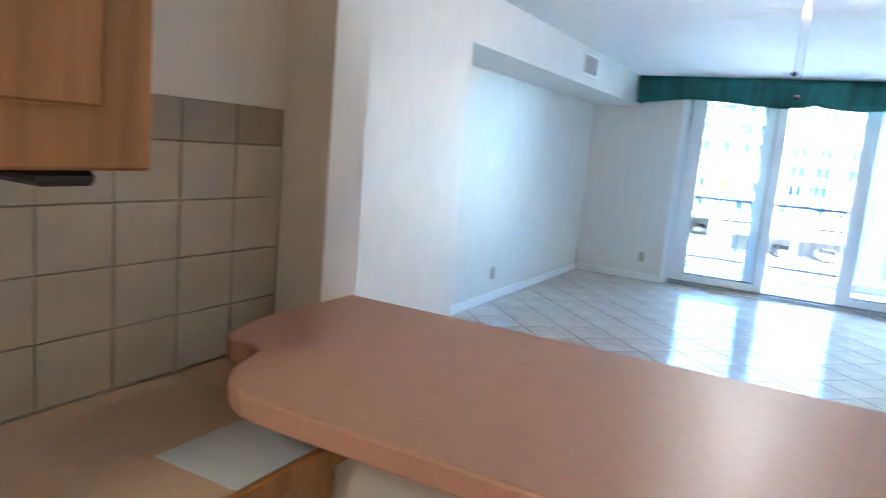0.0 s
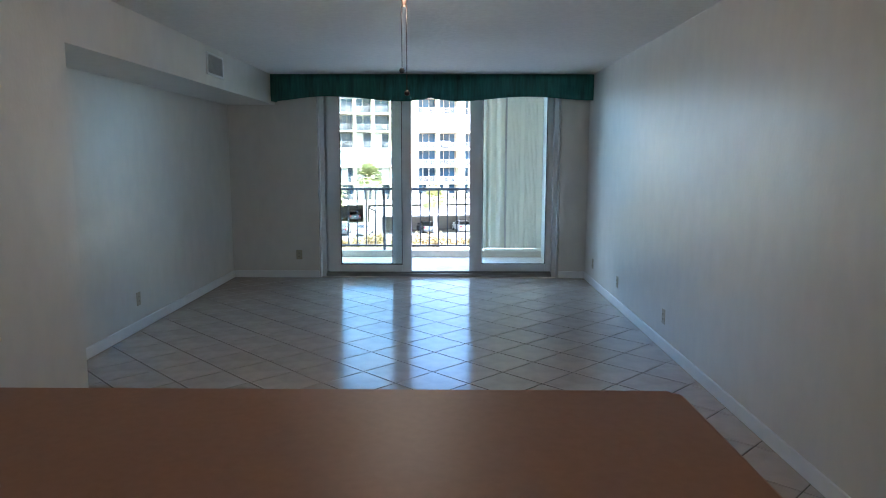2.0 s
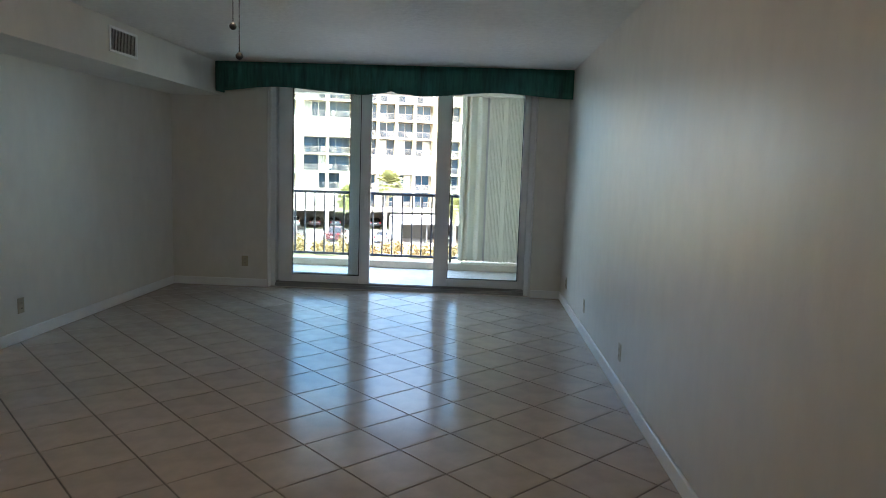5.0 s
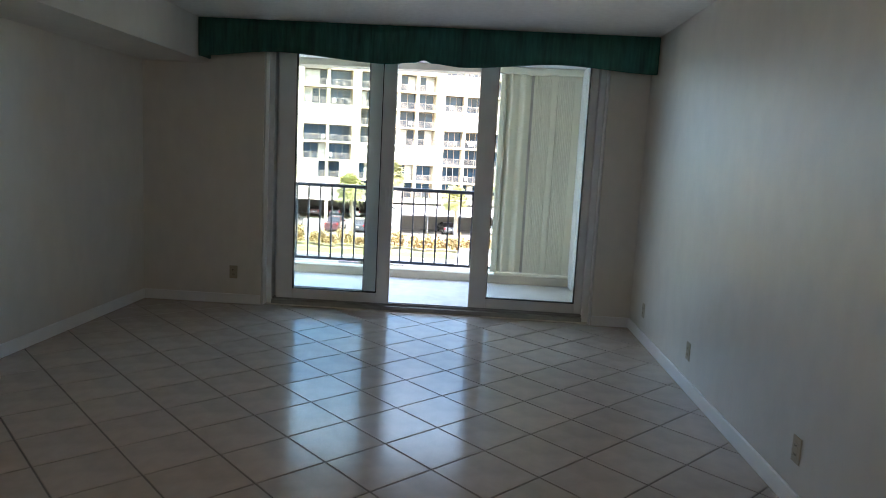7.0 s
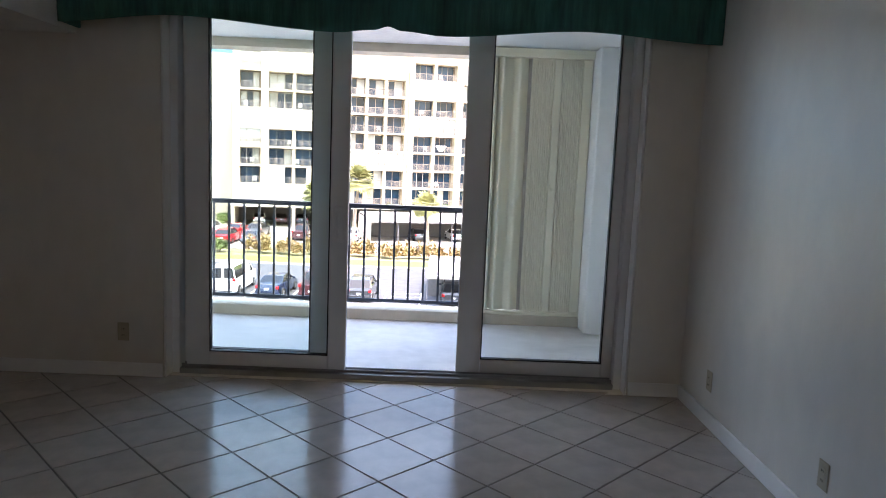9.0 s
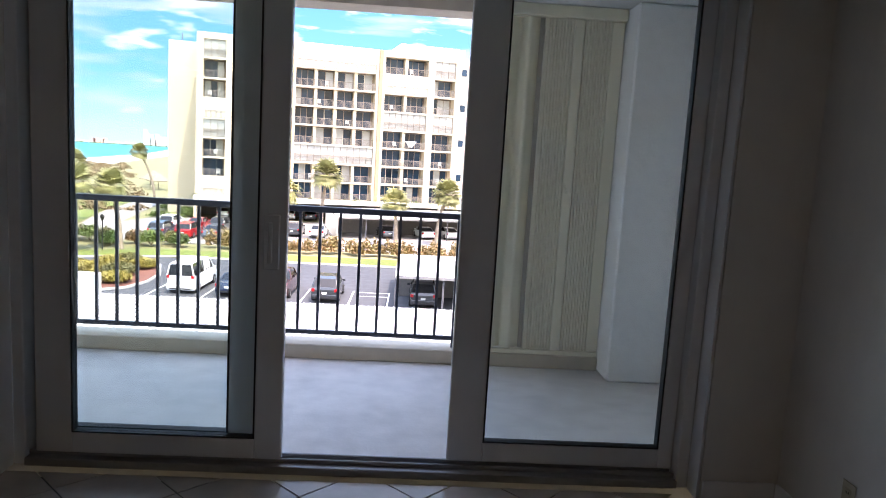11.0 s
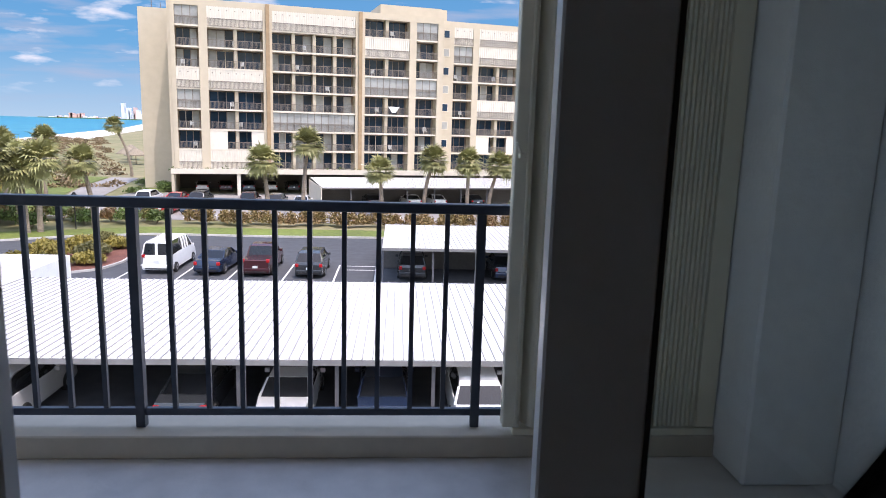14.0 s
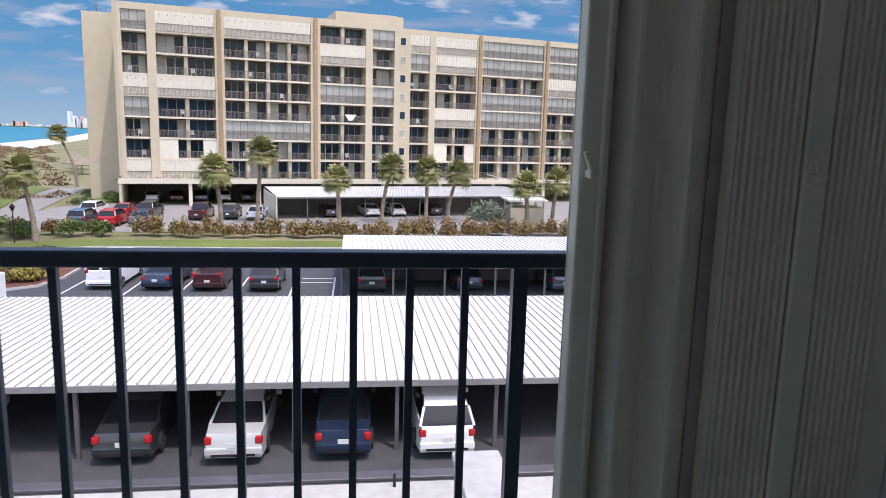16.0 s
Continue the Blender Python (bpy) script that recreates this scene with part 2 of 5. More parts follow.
def lathe(bm, profile, centre=(0, 0, 0), sides=24):
    """A turned shape: (radius, height) pairs round the upright axis."""
    rings = [[bm.verts.new((centre[0] + r * math.cos(2 * math.pi * k / sides), centre[1] + r * math.sin(2 * math.pi * k / sides), centre[2] + z)) for k in range(sides)] for r, z in profile]
    for u, w in zip(rings, rings[1:]):
        for k in range(sides):
            bm.faces.new((u[k], u[(k + 1) % sides], w[(k + 1) % sides], w[k]))
    bm.faces.new(rings[0][::-1])
    bm.faces.new(rings[-1])
    bmesh.ops.recalc_face_normals(bm, faces=bm.faces[:])
    return bm


def structure(name, bm, material, label, category):
    return tagged(part(name, bm, material), label, category, kind="structure")


def ease(points, x):
    """A smooth curve through (x, value) pairs."""
    for (a, va), (b, vb) in zip(points, points[1:]):
        if x <= b:
            s = min(1, max(0, (x - a) / (b - a)))
            return va + (vb - va) * s * s * (3 - 2 * s)
    return points[-1][1]


# ---- the room ----
CEIL_Z = 2.44
SOFFIT_Z = 2.10
LEFT, SOFFIT_X = -4.35, -3.775
DOOR_L, DOOR_R, DOOR_TOP = -3.28, -0.335, 2.41
G = -8.5

floor = structure("floor", boxes((-6.0, 0.0, -11.0, 0.0, -0.2, -0.004)), GROUT, "tiled living room floor with dark grout lines", "floor")
structure("ceiling", boxes((-6.1, 0.15, -11.1, 0.0, CEIL_Z, 2.6)), CEIL, "off-white ceiling with a rough knockdown texture", "ceiling")
structure("wall_east", boxes((0.0, 0.16, -11.1, 0.2, 0.0, CEIL_Z)), WALL, "long off-white painted wall with faint patches and scuffs", "wall")
structure("wall_west", boxes((LEFT - 0.14, LEFT, -4.52, 0.2, 0.0, CEIL_Z)), WALL, "off-white painted wall of the recess", "wall")
structure("wall_west_near", boxes((LEFT - 0.14, SOFFIT_X, -5.73, -4.52, 0.0, CEIL_Z)), WALL, "off-white painted wall beside the hallway opening", "wall")
structure("soffit", boxes((LEFT, SOFFIT_X, -4.52, 0.0, SOFFIT_Z, CEIL_Z)), WALL, "off-white boxed duct soffit under the ceiling", "soffit")
structure("wall_door_side", boxes((LEFT, DOOR_L, 0.0, 0.2, 0.0, CEIL_Z), (DOOR_R, 0.0, 0.0, 0.2, 0.0, CEIL_Z), (DOOR_L, DOOR_R, 0.0, 0.2, DOOR_TOP, CEIL_Z)), WALL,
          "off-white end wall round the sliding door", "wall")
structure("wall_hall_far", boxes((-6.1, -6.0, -11.1, -5.73, 0.0, CEIL_Z)), WALL, "hallway wall in shade", "wall")
structure("wall_hall_side", boxes((-6.0, LEFT - 0.14, -5.85, -5.73, 0.0, CEIL_Z)), WALL, "hallway side wall in shade", "wall")
structure("wall_kitchen", boxes((-3.02, -2.90, -11.0, -7.06, 0.0, CEIL_Z), (-2.90, -2.75, -7.2, -7.06, 0.0, CEIL_Z)), WALL, "painted kitchen wall ending in a short pilaster beside the bar", "wall")
structure("wall_back", boxes((-6.0, 0.0, -11.1, -11.0, 0.0, CEIL_Z)), WALL, "plain wall behind the kitchen", "wall")


def baseboard(name, x0, x1, y0, y1):
    bm = boxes((x0, x1, y0, y1, 0.0, 0.088), bevel=0.004)
    return structure(name, bm, TRIM, "white painted baseboard along the wall", "baseboard")


baseboard("baseboard_east", -0.018, -0.002, -11.0, -0.016)
baseboard("baseboard_west", LEFT + 0.002, LEFT + 0.018, -4.51, -0.016)
baseboard("baseboard_near", SOFFIT_X + 0.002, SOFFIT_X + 0.014, -5.73, -4.52)
baseboard("baseboard_end_left", LEFT + 0.016, DOOR_L - 0.002, -0.014, -0.002)
baseboard("baseboard_end_right", DOOR_R + 0.002, -0.016, -0.014, -0.002)

# plastered reveals turning into the door opening, with a rounded corner
for nm, x, side in (("trim_door_left", DOOR_L, 1), ("trim_door_right", DOOR_R, -1)):
    bm = bmesh.new()
    arc = [(x + side * 0.018 * (1 - math.sin(radians(d))), -0.003 + 0.02 * (1 - math.cos(radians(d)))) for d in range(0, 91, 15)]
    prism(bm, arc + [(x + side * 0.0015, 0.099), (x + side * 0.016, 0.099)], 0.0, DOOR_TOP)
    structure(nm, bm, TRIM, "white painted reveal beside the sliding door", "reveal")

# sliding glass door
door = thing("door_1", "white framed sliding glass door standing partly open", "sliding door", ((DOOR_L + DOOR_R) / 2, 0.1, 0), kind="structure")
FL, FR = DOOR_L + 0.016, DOOR_R - 0.016
part("frame", boxes((FL, FL + 0.05, 0.1, 0.235, 0.0, DOOR_TOP), (FR - 0.05, FR, 0.1, 0.235, 0.0, DOOR_TOP),
                    (FL + 0.05, FR - 0.05, 0.1, 0.235, 2.345, DOOR_TOP), (FL + 0.05, FL + 0.075, 0.205, 0.235, 0.05, 2.345), bevel=0.004), VINYL, door)
part("threshold", boxes((FL + 0.051, FR - 0.051, 0.085, 0.235, 0.0, 0.036), (FL + 0.051, FR - 0.051, 0.125, 0.135, 0.036, 0.055),
                        (FL + 0.051, FR - 0.051, 0.18, 0.19, 0.036, 0.055), bevel=0.003), ALU, door, "grey aluminium sill with tracks")


def door_panel(name, x0, x1, y, left, right, label):
    z0, z1, low, high, d = 0.056, 2.34, 0.09, 0.07, 0.02
    p = part(name, boxes((x0, x0 + left, y - d, y + d, z0, z1), (x1 - right, x1, y - d, y + d, z0, z1),
                         (x0 + left, x1 - right, y - d, y + d, z0, z0 + low), (x0 + left, x1 - right, y - d, y + d, z1 - high, z1), bevel=0.004), VINYL, door, label)
    a, b, c, e, w = x0 + left, x1 - right, z0 + low, z1 - high, 0.007
    part("gasket", boxes((a, a + w, y - d - 0.001, y + d + 0.001, c, e), (b - w, b, y - d - 0.001, y + d + 0.001, c, e),
                         (a + w, b - w, y - d - 0.001, y + d + 0.001, c, c + w), (a + w, b - w, y - d - 0.001, y + d + 0.001, e - w, e)), GASKET, p, "black rubber gasket")
    g = part("pane", boxes((a + w, b - w, y - 0.004, y + 0.004, c + w, e - w)), PANE, p, "clear glass pane")
    g.visible_shadow = False
    return p


door_panel("fixed_panel", -3.205, -2.262, 0.185, 0.07, 0.125, "fixed white framed glass panel")
slider = door_panel("sliding_panel", -3.175, -2.145, 0.13, 0.148, 0.115, "sliding white framed glass panel pushed open")
door_panel("fixed_panel", -1.424, -0.402, 0.185, 0.158, 0.068, "fixed white framed glass panel")
part("pull_handle", boxes((-2.238, -2.172, 0.094, 0.109, 0.89, 1.12), (-2.212, -2.198, 0.078, 0.094, 0.93, 0.955), (-2.212, -2.198, 0.078, 0.094, 1.055, 1.08), (-2.214, -2.196, 0.066, 0.078, 0.92, 1.09), bevel=0.004), VINYL, slider, "handle on a wide plate")

# green valance over the door
BOTTOM = [(-3.82, 2.125), (-3.12, 2.185), (-2.2, 2.128), (-1.98, 2.148), (-1.9, 2.17), (-1.82, 2.148), (-1.58, 2.128), (-0.78, 2.183), (-0.02, 2.14)]
valance = thing("window_valance", "green gathered fabric valance with a scalloped lower edge", "valance", (-1.9, -0.1, 2.13))
bm = bmesh.new()
cols = 230
grid = []
for i in range(cols + 1):
    x = -3.768 + 3.764 * i / cols
    zb = ease(BOTTOM, x)
    fold = 0.006 * math.sin(x * 61) + 0.005 * noise.noise(Vector((x * 26, 0.3, 0)))
    grid.append([bm.verts.new((x, -0.222 + fold * (0.5 + 0.5 * k / 4) + (0.006 if k == 4 else 0), 2.436 + (zb - 2.436) * k / 4)) for k in range(5)]
                + [bm.verts.new((x, -0.20, zb + 0.002)), bm.verts.new((x, -0.2, 2.436))])
for a, b in zip(grid, grid[1:]):
    for k in range(7):
        bm.faces.new((a[k], a[(k + 1) % 7], b[(k + 1) % 7], b[k]))
bm.faces.new(grid[0])
bm.faces.new(grid[-1][::-1])
bmesh.ops.recalc_face_normals(bm, faces=bm.faces[:])
part("face", bm, GREEN, valance, smooth=True)
part("return", boxes((-3.768, -3.746, -0.199, -0.005, 2.13, 2.436), bevel=0.003), GREEN, valance)
part("top_board", boxes((-3.745, -0.004, -0.198, -0.005, 2.415, 2.435)), TRIM, valance, "white board behind the fabric")

# air vent on the soffit
vent = thing("air_vent", "small white slatted air vent on the soffit", "vent", (SOFFIT_X, -2.11, 2.19))
part("frame", boxes((SOFFIT_X + 0.001, SOFFIT_X + 0.012, -2.32, -1.89, 2.19, 2.21), (SOFFIT_X + 0.001, SOFFIT_X + 0.012, -2.32, -1.89, 2.365, 2.385),
                    (SOFFIT_X + 0.001, SOFFIT_X + 0.012, -2.32, -2.295, 2.21, 2.365), (SOFFIT_X + 0.001, SOFFIT_X + 0.012, -1.915, -1.89, 2.21, 2.365), bevel=0.002), TRIM, vent)
part("backing", boxes((SOFFIT_X + 0.0005, SOFFIT_X + 0.002, -2.295, -1.915, 2.21, 2.365)), BLACK, vent, "dark opening")
for i in range(17):
    y = -2.282 + 0.022 * i
    part("slat", boxes((-0.001, 0.001, -0.009, 0.009, 2.211, 2.364), m=pose(SOFFIT_X + 0.009, y, 0, 0, 0, 40)), TRIM, vent)


def outlet(at, turn, label):
    o = thing("wall_outlet", label, "outlet", group="wall outlets")
    plate = part("cover_plate", boxes((-0.036, 0.036, -0.006, -0.001, -0.058, 0.058), bevel=0.002), IVORY, o)
    for z in (-0.02, 0.02):
        s = part("socket", boxes((-0.017, 0.017, -0.009, -0.006, z - 0.014, z + 0.014), bevel=0.0015), IVORY, plate)
        s["label"] = "raised socket face"
        for x in (-0.006, 0.006):
            part("slot", boxes((x - 0.0015, x + 0.0015, -0.0098, -0.009, z - 0.005, z + 0.005)), BLACK, plate, "dark slot")
    
    o.matrix_basis = pose(*at, 0, 0, turn)
    return o


for y in (-3.118, -1.63, -0.455):
    outlet((0, y, 0.255), -90, "ivory duplex outlet low on the long wall")
outlet((LEFT, -2.6, 0.27), 90, "ivory duplex outlet low on the recess wall")
outlet((-3.53, 0, 0.285), 0, "ivory duplex outlet beside the sliding door")

# ceiling fan with its lamp
fan = thing("ceiling_fan", "dark ceiling fan with a lit amber glass bowl", "ceiling fan", (-1.9, -4.85, CEIL_Z))
fx, fy = -1.9, -4.85
part("canopy", lathe(bmesh.new(), [(0.075, 2.438), (0.07, 2.42), (0.11, 2.405), (0.12, 2.37), (0.09, 2.345)], (fx, fy, 0)), BRONZE, fan, smooth=True)
for k in range(5):
    a = 0.62 + k * 2 * math.pi / 5
    m = Matrix.Translation((fx, fy, 2.40)) @ Matrix.Rotation(a, 4, "Z") @ Matrix.Rotation(radians(9), 4, "X")
    bm = bmesh.new()
    prism(bm, [(0.2, -0.055), (0.62, -0.07), (0.66, -0.045), (0.66, 0.045), (0.62, 0.07), (0.2, 0.055)], -0.004, 0.004)
    bmesh.ops.transform(bm, matrix=m, verts=bm.verts[:])
    b = part("blade", bm, BLADE, fan, "dark wood blade")
    part("bracket", boxes((0.1, 0.24, -0.02, 0.02, -0.009, -0.0045), bevel=0.002, m=m), BRONZE, b)
lamp = part("bowl", lathe(bmesh.new(), [(0.125, 2.345), (0.128, 2.33), (0.11, 2.298), (0.07, 2.272), (0.03, 2.262)], (fx, fy, 0)), AMBER, fan, "lit amber glass bowl", smooth=True)
part("finial", lathe(bmesh.new(), [(0.034, 2.263), (0.03, 2.256), (0.012, 2.243), (0.01, 2.225), (0.004, 2.215)], (fx, fy, 0), 16), BRONZE, fan, smooth=True)
part("tag", boxes((fx - 0.105, fx - 0.07, fy + 0.03, fy + 0.031, 2.255, 2.30)), PAPER, fan, "white paper tag")
for x, z in ((fx - 0.012, 1.922), (fx + 0.012, 1.812)):
    c = part("pull_chain", tube(bmesh.new(), [(x, fy, z), (x, fy, 2.225)], 0.0018, 6), BRONZE, fan)
    bm = bmesh.new()
    bmesh.ops.create_uvsphere(bm, u_segments=14, v_segments=10, radius=0.014, matrix=Matrix.Translation((x, fy, z - 0.012)))
    part("ball", bm, DARK, c, "dark round pull", smooth=True)
bulb = new("fan_bulb", bpy.data.lights.new("fan_bulb", "POINT"))
bulb.data.energy, bulb.data.color, bulb.data.shadow_soft_size = 0.62, (1.0, 0.86, 0.70), 0.1
bulb.location = (fx, fy, 2.19)

# ---- kitchen end ----
bar = thing("breakfast_bar", "raised breakfast bar with a pinkish brown laminate top", "bar counter", (-2.0, -7.5, 0))
outline = [(-2.748, -7.08), (-1.26, -7.08), (-1.235, -7.105), (-1.235, -7.72), (-1.268, -7.755), (-2.42, -7.755)]
outline += [(-2.42 - 0.15 * math.sin(a), -7.605 - 0.15 * math.cos(a)) for a in [radians(d) for d in range(15, 90, 15)]]
outline += [(-2.585, -7.585), (-2.62, -7.565), (-2.665, -7.575), (-2.705, -7.545), (-2.725, -7.48), (-2.748, -7.40)]
top = part("countertop", prism(bmesh.new(), outline, 1.002, 1.045), LAMINATE, bar)
mod = top.modifiers.new("edge", "BEVEL")
mod.width, mod.segments = 0.006, 2
part("half_wall", boxes((-2.72, -1.30, -7.50, -7.38, 0.0, 1.002)), WALL, bar, "painted half wall under the bar")
base = thing("kitchen_base_cabinet", "oak base cabinet under the kitchen worktop", "cabinet", (-2.6, -8.9, 0))
part("body", boxes((-2.895, -2.45, -10.6, -7.51, 0.1, 0.86), (-2.895, -2.724, -7.51, -7.204, 0.1, 0.86)), OAK, base)
for k in range(5):
    y = -10.58 + 0.58 * k
    d = part("door", boxes((-2.449, -2.43, y, y + 0.56, 0.14, 0.83), bevel=0.004), OAK, base)
    part("raised_panel", boxes((-2.43, -2.424, y + 0.07, y + 0.49, 0.21, 0.76), bevel=0.005), OAK, d)
part("toe_kick", boxes((-2.895, -2.55, -10.6, -7.51, 0.0, 0.1)), BLACK, base)
wt = thing("kitchen_worktop", "beige laminate kitchen worktop with a wood edge", "worktop", (-2.6, -8.9, 0.86))
part("slab", boxes((-2.895, -2.425, -10.6, -7.505, 0.862, 0.91), (-2.895, -2.722, -7.505, -7.203, 0.862, 0.91), bevel=0.003), WORKTOP, wt)
part("edge_strip", boxes((-2.425, -2.41, -10.6, -7.505, 0.862, 0.909), bevel=0.003), OAK, wt, "reddish wood edging")
tagged(part("paper_sheet", boxes((-2.60, -2.42, -7.79, -7.60, 0.911, 0.913), m=None), PAPER), "pale blue-grey sheet of paper on the worktop", "paper")
up = thing("upper_cabinet", "honey oak upper cabinet on the kitchen wall", "cabinet", (-2.6, -8.6, 1.38))
part("body", boxes((-2.895, -2.47, -9.25, -7.91, 1.385, 2.2), bevel=0.003), OAK, up)
for k in range(2):
    y = -9.24 + 0.665 * k
    d = part("door", boxes((-2.469, -2.45, y, y + 0.65, 1.385, 2.19), bevel=0.004), OAK, up)
    part("raised_panel", boxes((-2.45, -2.444, y + 0.07, y + 0.58, 1.455, 2.12), bevel=0.005), OAK, d)
part("under_light", boxes((-2.56, -2.46, -8.06, -7.99, 1.366, 1.384), bevel=0.006), DARK, up, "small black fitting under the cabinet")
splash = thing("backsplash", "beige tiled backsplash with a darker border row", "backsplash", (-2.75, -8.5, 0.92), kind="structure")
for r in range(5):
    z0, z1 = (0.915 + 0.124 * r, 0.915 + 0.124 * r + 0.122)
    for k in range(16):
        y1 = -7.205 - 0.152 * k
        border = r == 4
        part("tile", boxes((-2.899, -2.892, y1 - 0.15, y1, z0, z1 - (0.035 if border else 0)), bevel=0.0015), SPLASH_TRIM if border else SPLASH, splash)

part("tile", boxes((-2.719, -2.571, -7.509, -7.502, 0.915, 0.998), bevel=0.0015), SPLASH, splash)

# unseen dome and lamp, added to brighten the kitchen end with warm light
kl = thing("added_ceiling_light", "unseen dome light added to give the kitchen warm light", "ceiling light", (-2.25, -9.5, CEIL_Z))
part("dome", lathe(bmesh.new(), [(0.17, 2.435), (0.165, 2.40), (0.12, 2.365), (0.05, 2.35)], (-2.25, -9.5, 0)), glow("added_dome_glow", (1.0, 0.78, 0.5), 0.3), kl, smooth=True)
part("rim", lathe(bmesh.new(), [(0.19, 2.439), (0.19, 2.425), (0.175, 2.42), (0.172, 2.438)], (-2.25, -9.5, 0)), TRIM, kl)
added_kitchen_lamp = new("added_kitchen_lamp", bpy.data.lights.new("added_kitchen_lamp", "POINT"))
added_kitchen_lamp.data.energy, added_kitchen_lamp.data.color, added_kitchen_lamp.data.shadow_soft_size = 0.42, (1.0, 0.78, 0.54), 0.14
added_kitchen_lamp.location = (-2.25, -9.5, 2.2)

# ---- balcony ----
structure("balcony_floor", boxes((-4.6, 0.16, 0.2, 2.06, -0.22, -0.012)), SLAB, "grey painted concrete balcony floor", "floor")
structure("balcony_ceiling", boxes((-4.6, 0.2, 0.2, 2.1, 2.425, 2.72)), STUCCO, "white stucco balcony ceiling", "ceiling")
structure("balcony_beam", boxes((-4.6, 0.2, 1.86, 2.1, 2.35, 2.425)), CURB, "tan concrete beam over the railing", "beam")
structure("balcony_curb", boxes((-4.6, -0.292, 1.84, 2.06, -0.012, 0.085), bevel=0.006), CURB, "low tan concrete curb under the railing", "curb")
structure("balcony_wall_east", boxes((0.085, 0.22, 0.2, 2.1, -0.22, 2.425)), STUCCO, "white stucco balcony side wall", "wall")
structure("balcony_column", boxes((-0.292, 0.085, 1.60, 2.1, -0.012, 2.425), bevel=0.012), STUCCO, "white stucco column at the balcony corner", "column")
structure("balcony_wall_west", boxes((-4.75, -4.6, 0.2, 2.1, -0.22, 2.72)), STUCCO, "white stucco balcony side wall", "wall")
structure("facade_above", boxes((-12, 8, 0.0, 0.2, 2.72, 13.0), (-12, 8, 0.2, 2.1, 2.722, 2.9)), STUCCO, "facade of the building above the balcony", "facade")
structure("facade_below", boxes((-12, 8, 0.0, 0.2, G, -0.22)), STUCCO, "facade of the building below the balcony", "facade")
structure("facade_side", boxes((0.16, 8, 0.0, 0.2, -0.22, 2.72), (-12, -4.75, 0.0, 0.2, -0.22, 2.72)), STUCCO, "facade beside the balcony", "facade")

rail = thing("balcony_railing", "black metal balcony railing with square balusters", "railing", (-2.5, 1.94, 0.085))
part("top_rail", boxes((-4.6, -0.386, 1.915, 1.965, 0.985, 1.025), bevel=0.006, seg=2), RAIL, rail)
part("bottom_rail", boxes((-4.6, -0.386, 1.927, 1.953, 0.135, 0.165), bevel=0.003), RAIL, rail)
bal = part("baluster", boxes((-0.0095, 0.0095, -0.0095, 0.0095, 0.16, 0.99)), RAIL, rail)
bal.matrix_basis = Matrix.Translation((-1.39 + 0.136, 1.94, 0))
post_me = None
for k in range(-8, 24):
    x = -1.39 - 0.1362 * k
    if x < -4.55 or k == -1 or x > -0.42:
        continue
    if k % 10 == 0:
        if post_me is None:
            p = part("post", boxes((-0.018, 0.018, -0.018, 0.018, 0.086, 1.0)), RAIL, rail)
            post_me = p.data
            p.matrix_basis = Matrix.Translation((x, 1.94, 0))
        else:
            share("post", post_me, rail, Matrix.Translation((x, 1.94, 0)))
    else:
        share("baluster", bal.data, rail, Matrix.Translation((x, 1.94, 0)))

rail.location.x += 0.093

# accordion storm shutter folded against the column
sh = thing("storm_shutter", "cream accordion storm shutter folded against the column", "shutter", (-0.85, 1.87, 0.09))
part("top_track", boxes((-1.30, -0.39, 1.80, 1.859, 2.346, 2.42), bevel=0.004), SHUTTER, sh)
part("bottom_track", boxes((-1.24, -0.39, 1.845, 1.905, 0.086, 0.115), bevel=0.003), SHUTTER, sh)


def fold(points, thick, z0=0.125, z1=2.345):
    """A bent upright strip in plan, with thickness."""
    left, right = [], []
    for i, p in enumerate(points):
        a, b = Vector(points[max(0, i - 1)]), Vector(points[min(len(points) - 1, i + 1)])
        d = (b - a).normalized()
        nrm = Vector((-d.y, d.x)) * thick / 2
        left.append(tuple(Vector(p) + nrm))
        right.append(tuple(Vector(p) - nrm))
    return prism(bmesh.new(), left + right[::-1], z0, z1)


lead = part("lead_stile", boxes((-1.285, -1.214, 1.842, 1.90, 0.12, 2.345), bevel=0.008, seg=2), SHUTTER, sh)
part("lock_rod", tube(bmesh.new(), [(-1.232, 1.838, 0.14), (-1.232, 1.838, 2.33)], 0.007, 8), SHUTTER, sh, smooth=True)
x = -1.222
for k in range(4):
    w = 0.07
    pts = []
    for j in range(9):
        s = j / 8
        side = 1 if k % 2 == 0 else -1
        pts.append((x + w * s, 1.868 + side * 0.03 * math.cos(math.pi * s) + 0.006 * math.sin(2 * math.pi * s)))
    part("fold_slat", fold(pts, 0.004), SHUTTER, sh, smooth=False)
    x += w
# no real strip here: its darker colour draws the gap's shade
part("gap_strip", boxes((-0.946, -0.912, 1.885, 1.90, 0.12, 2.345)), GAP_SHADE, sh, "strip coloured as the shade in the gap between the folded stacks")
for k, x0 in ((0, -0.905), (1, -0.655)):
    for j in range(9):
        xa = x0 + j * 0.0195
        part("ribbed_slat", fold([(xa, 1.855), (xa + 0.004, 1.845), (xa + 0.0125, 1.845), (xa + 0.0165, 1.855), (xa + 0.0195, 1.855)], 0.003), SHUTTER, sh)
part("centre_stile", boxes((-0.727, -0.66, 1.838, 1.868, 0.12, 2.345), bevel=0.006), SHUTTER, sh)
part("end_stile", boxes((-0.478, -0.392, 1.845, 1.90, 0.12, 2.345), bevel=0.006), SHUTTER, sh)
part("edge_stile", boxes((-0.917, -0.905, 1.842, 1.88, 0.12, 2.345), bevel=0.002), SHUTTER, sh)
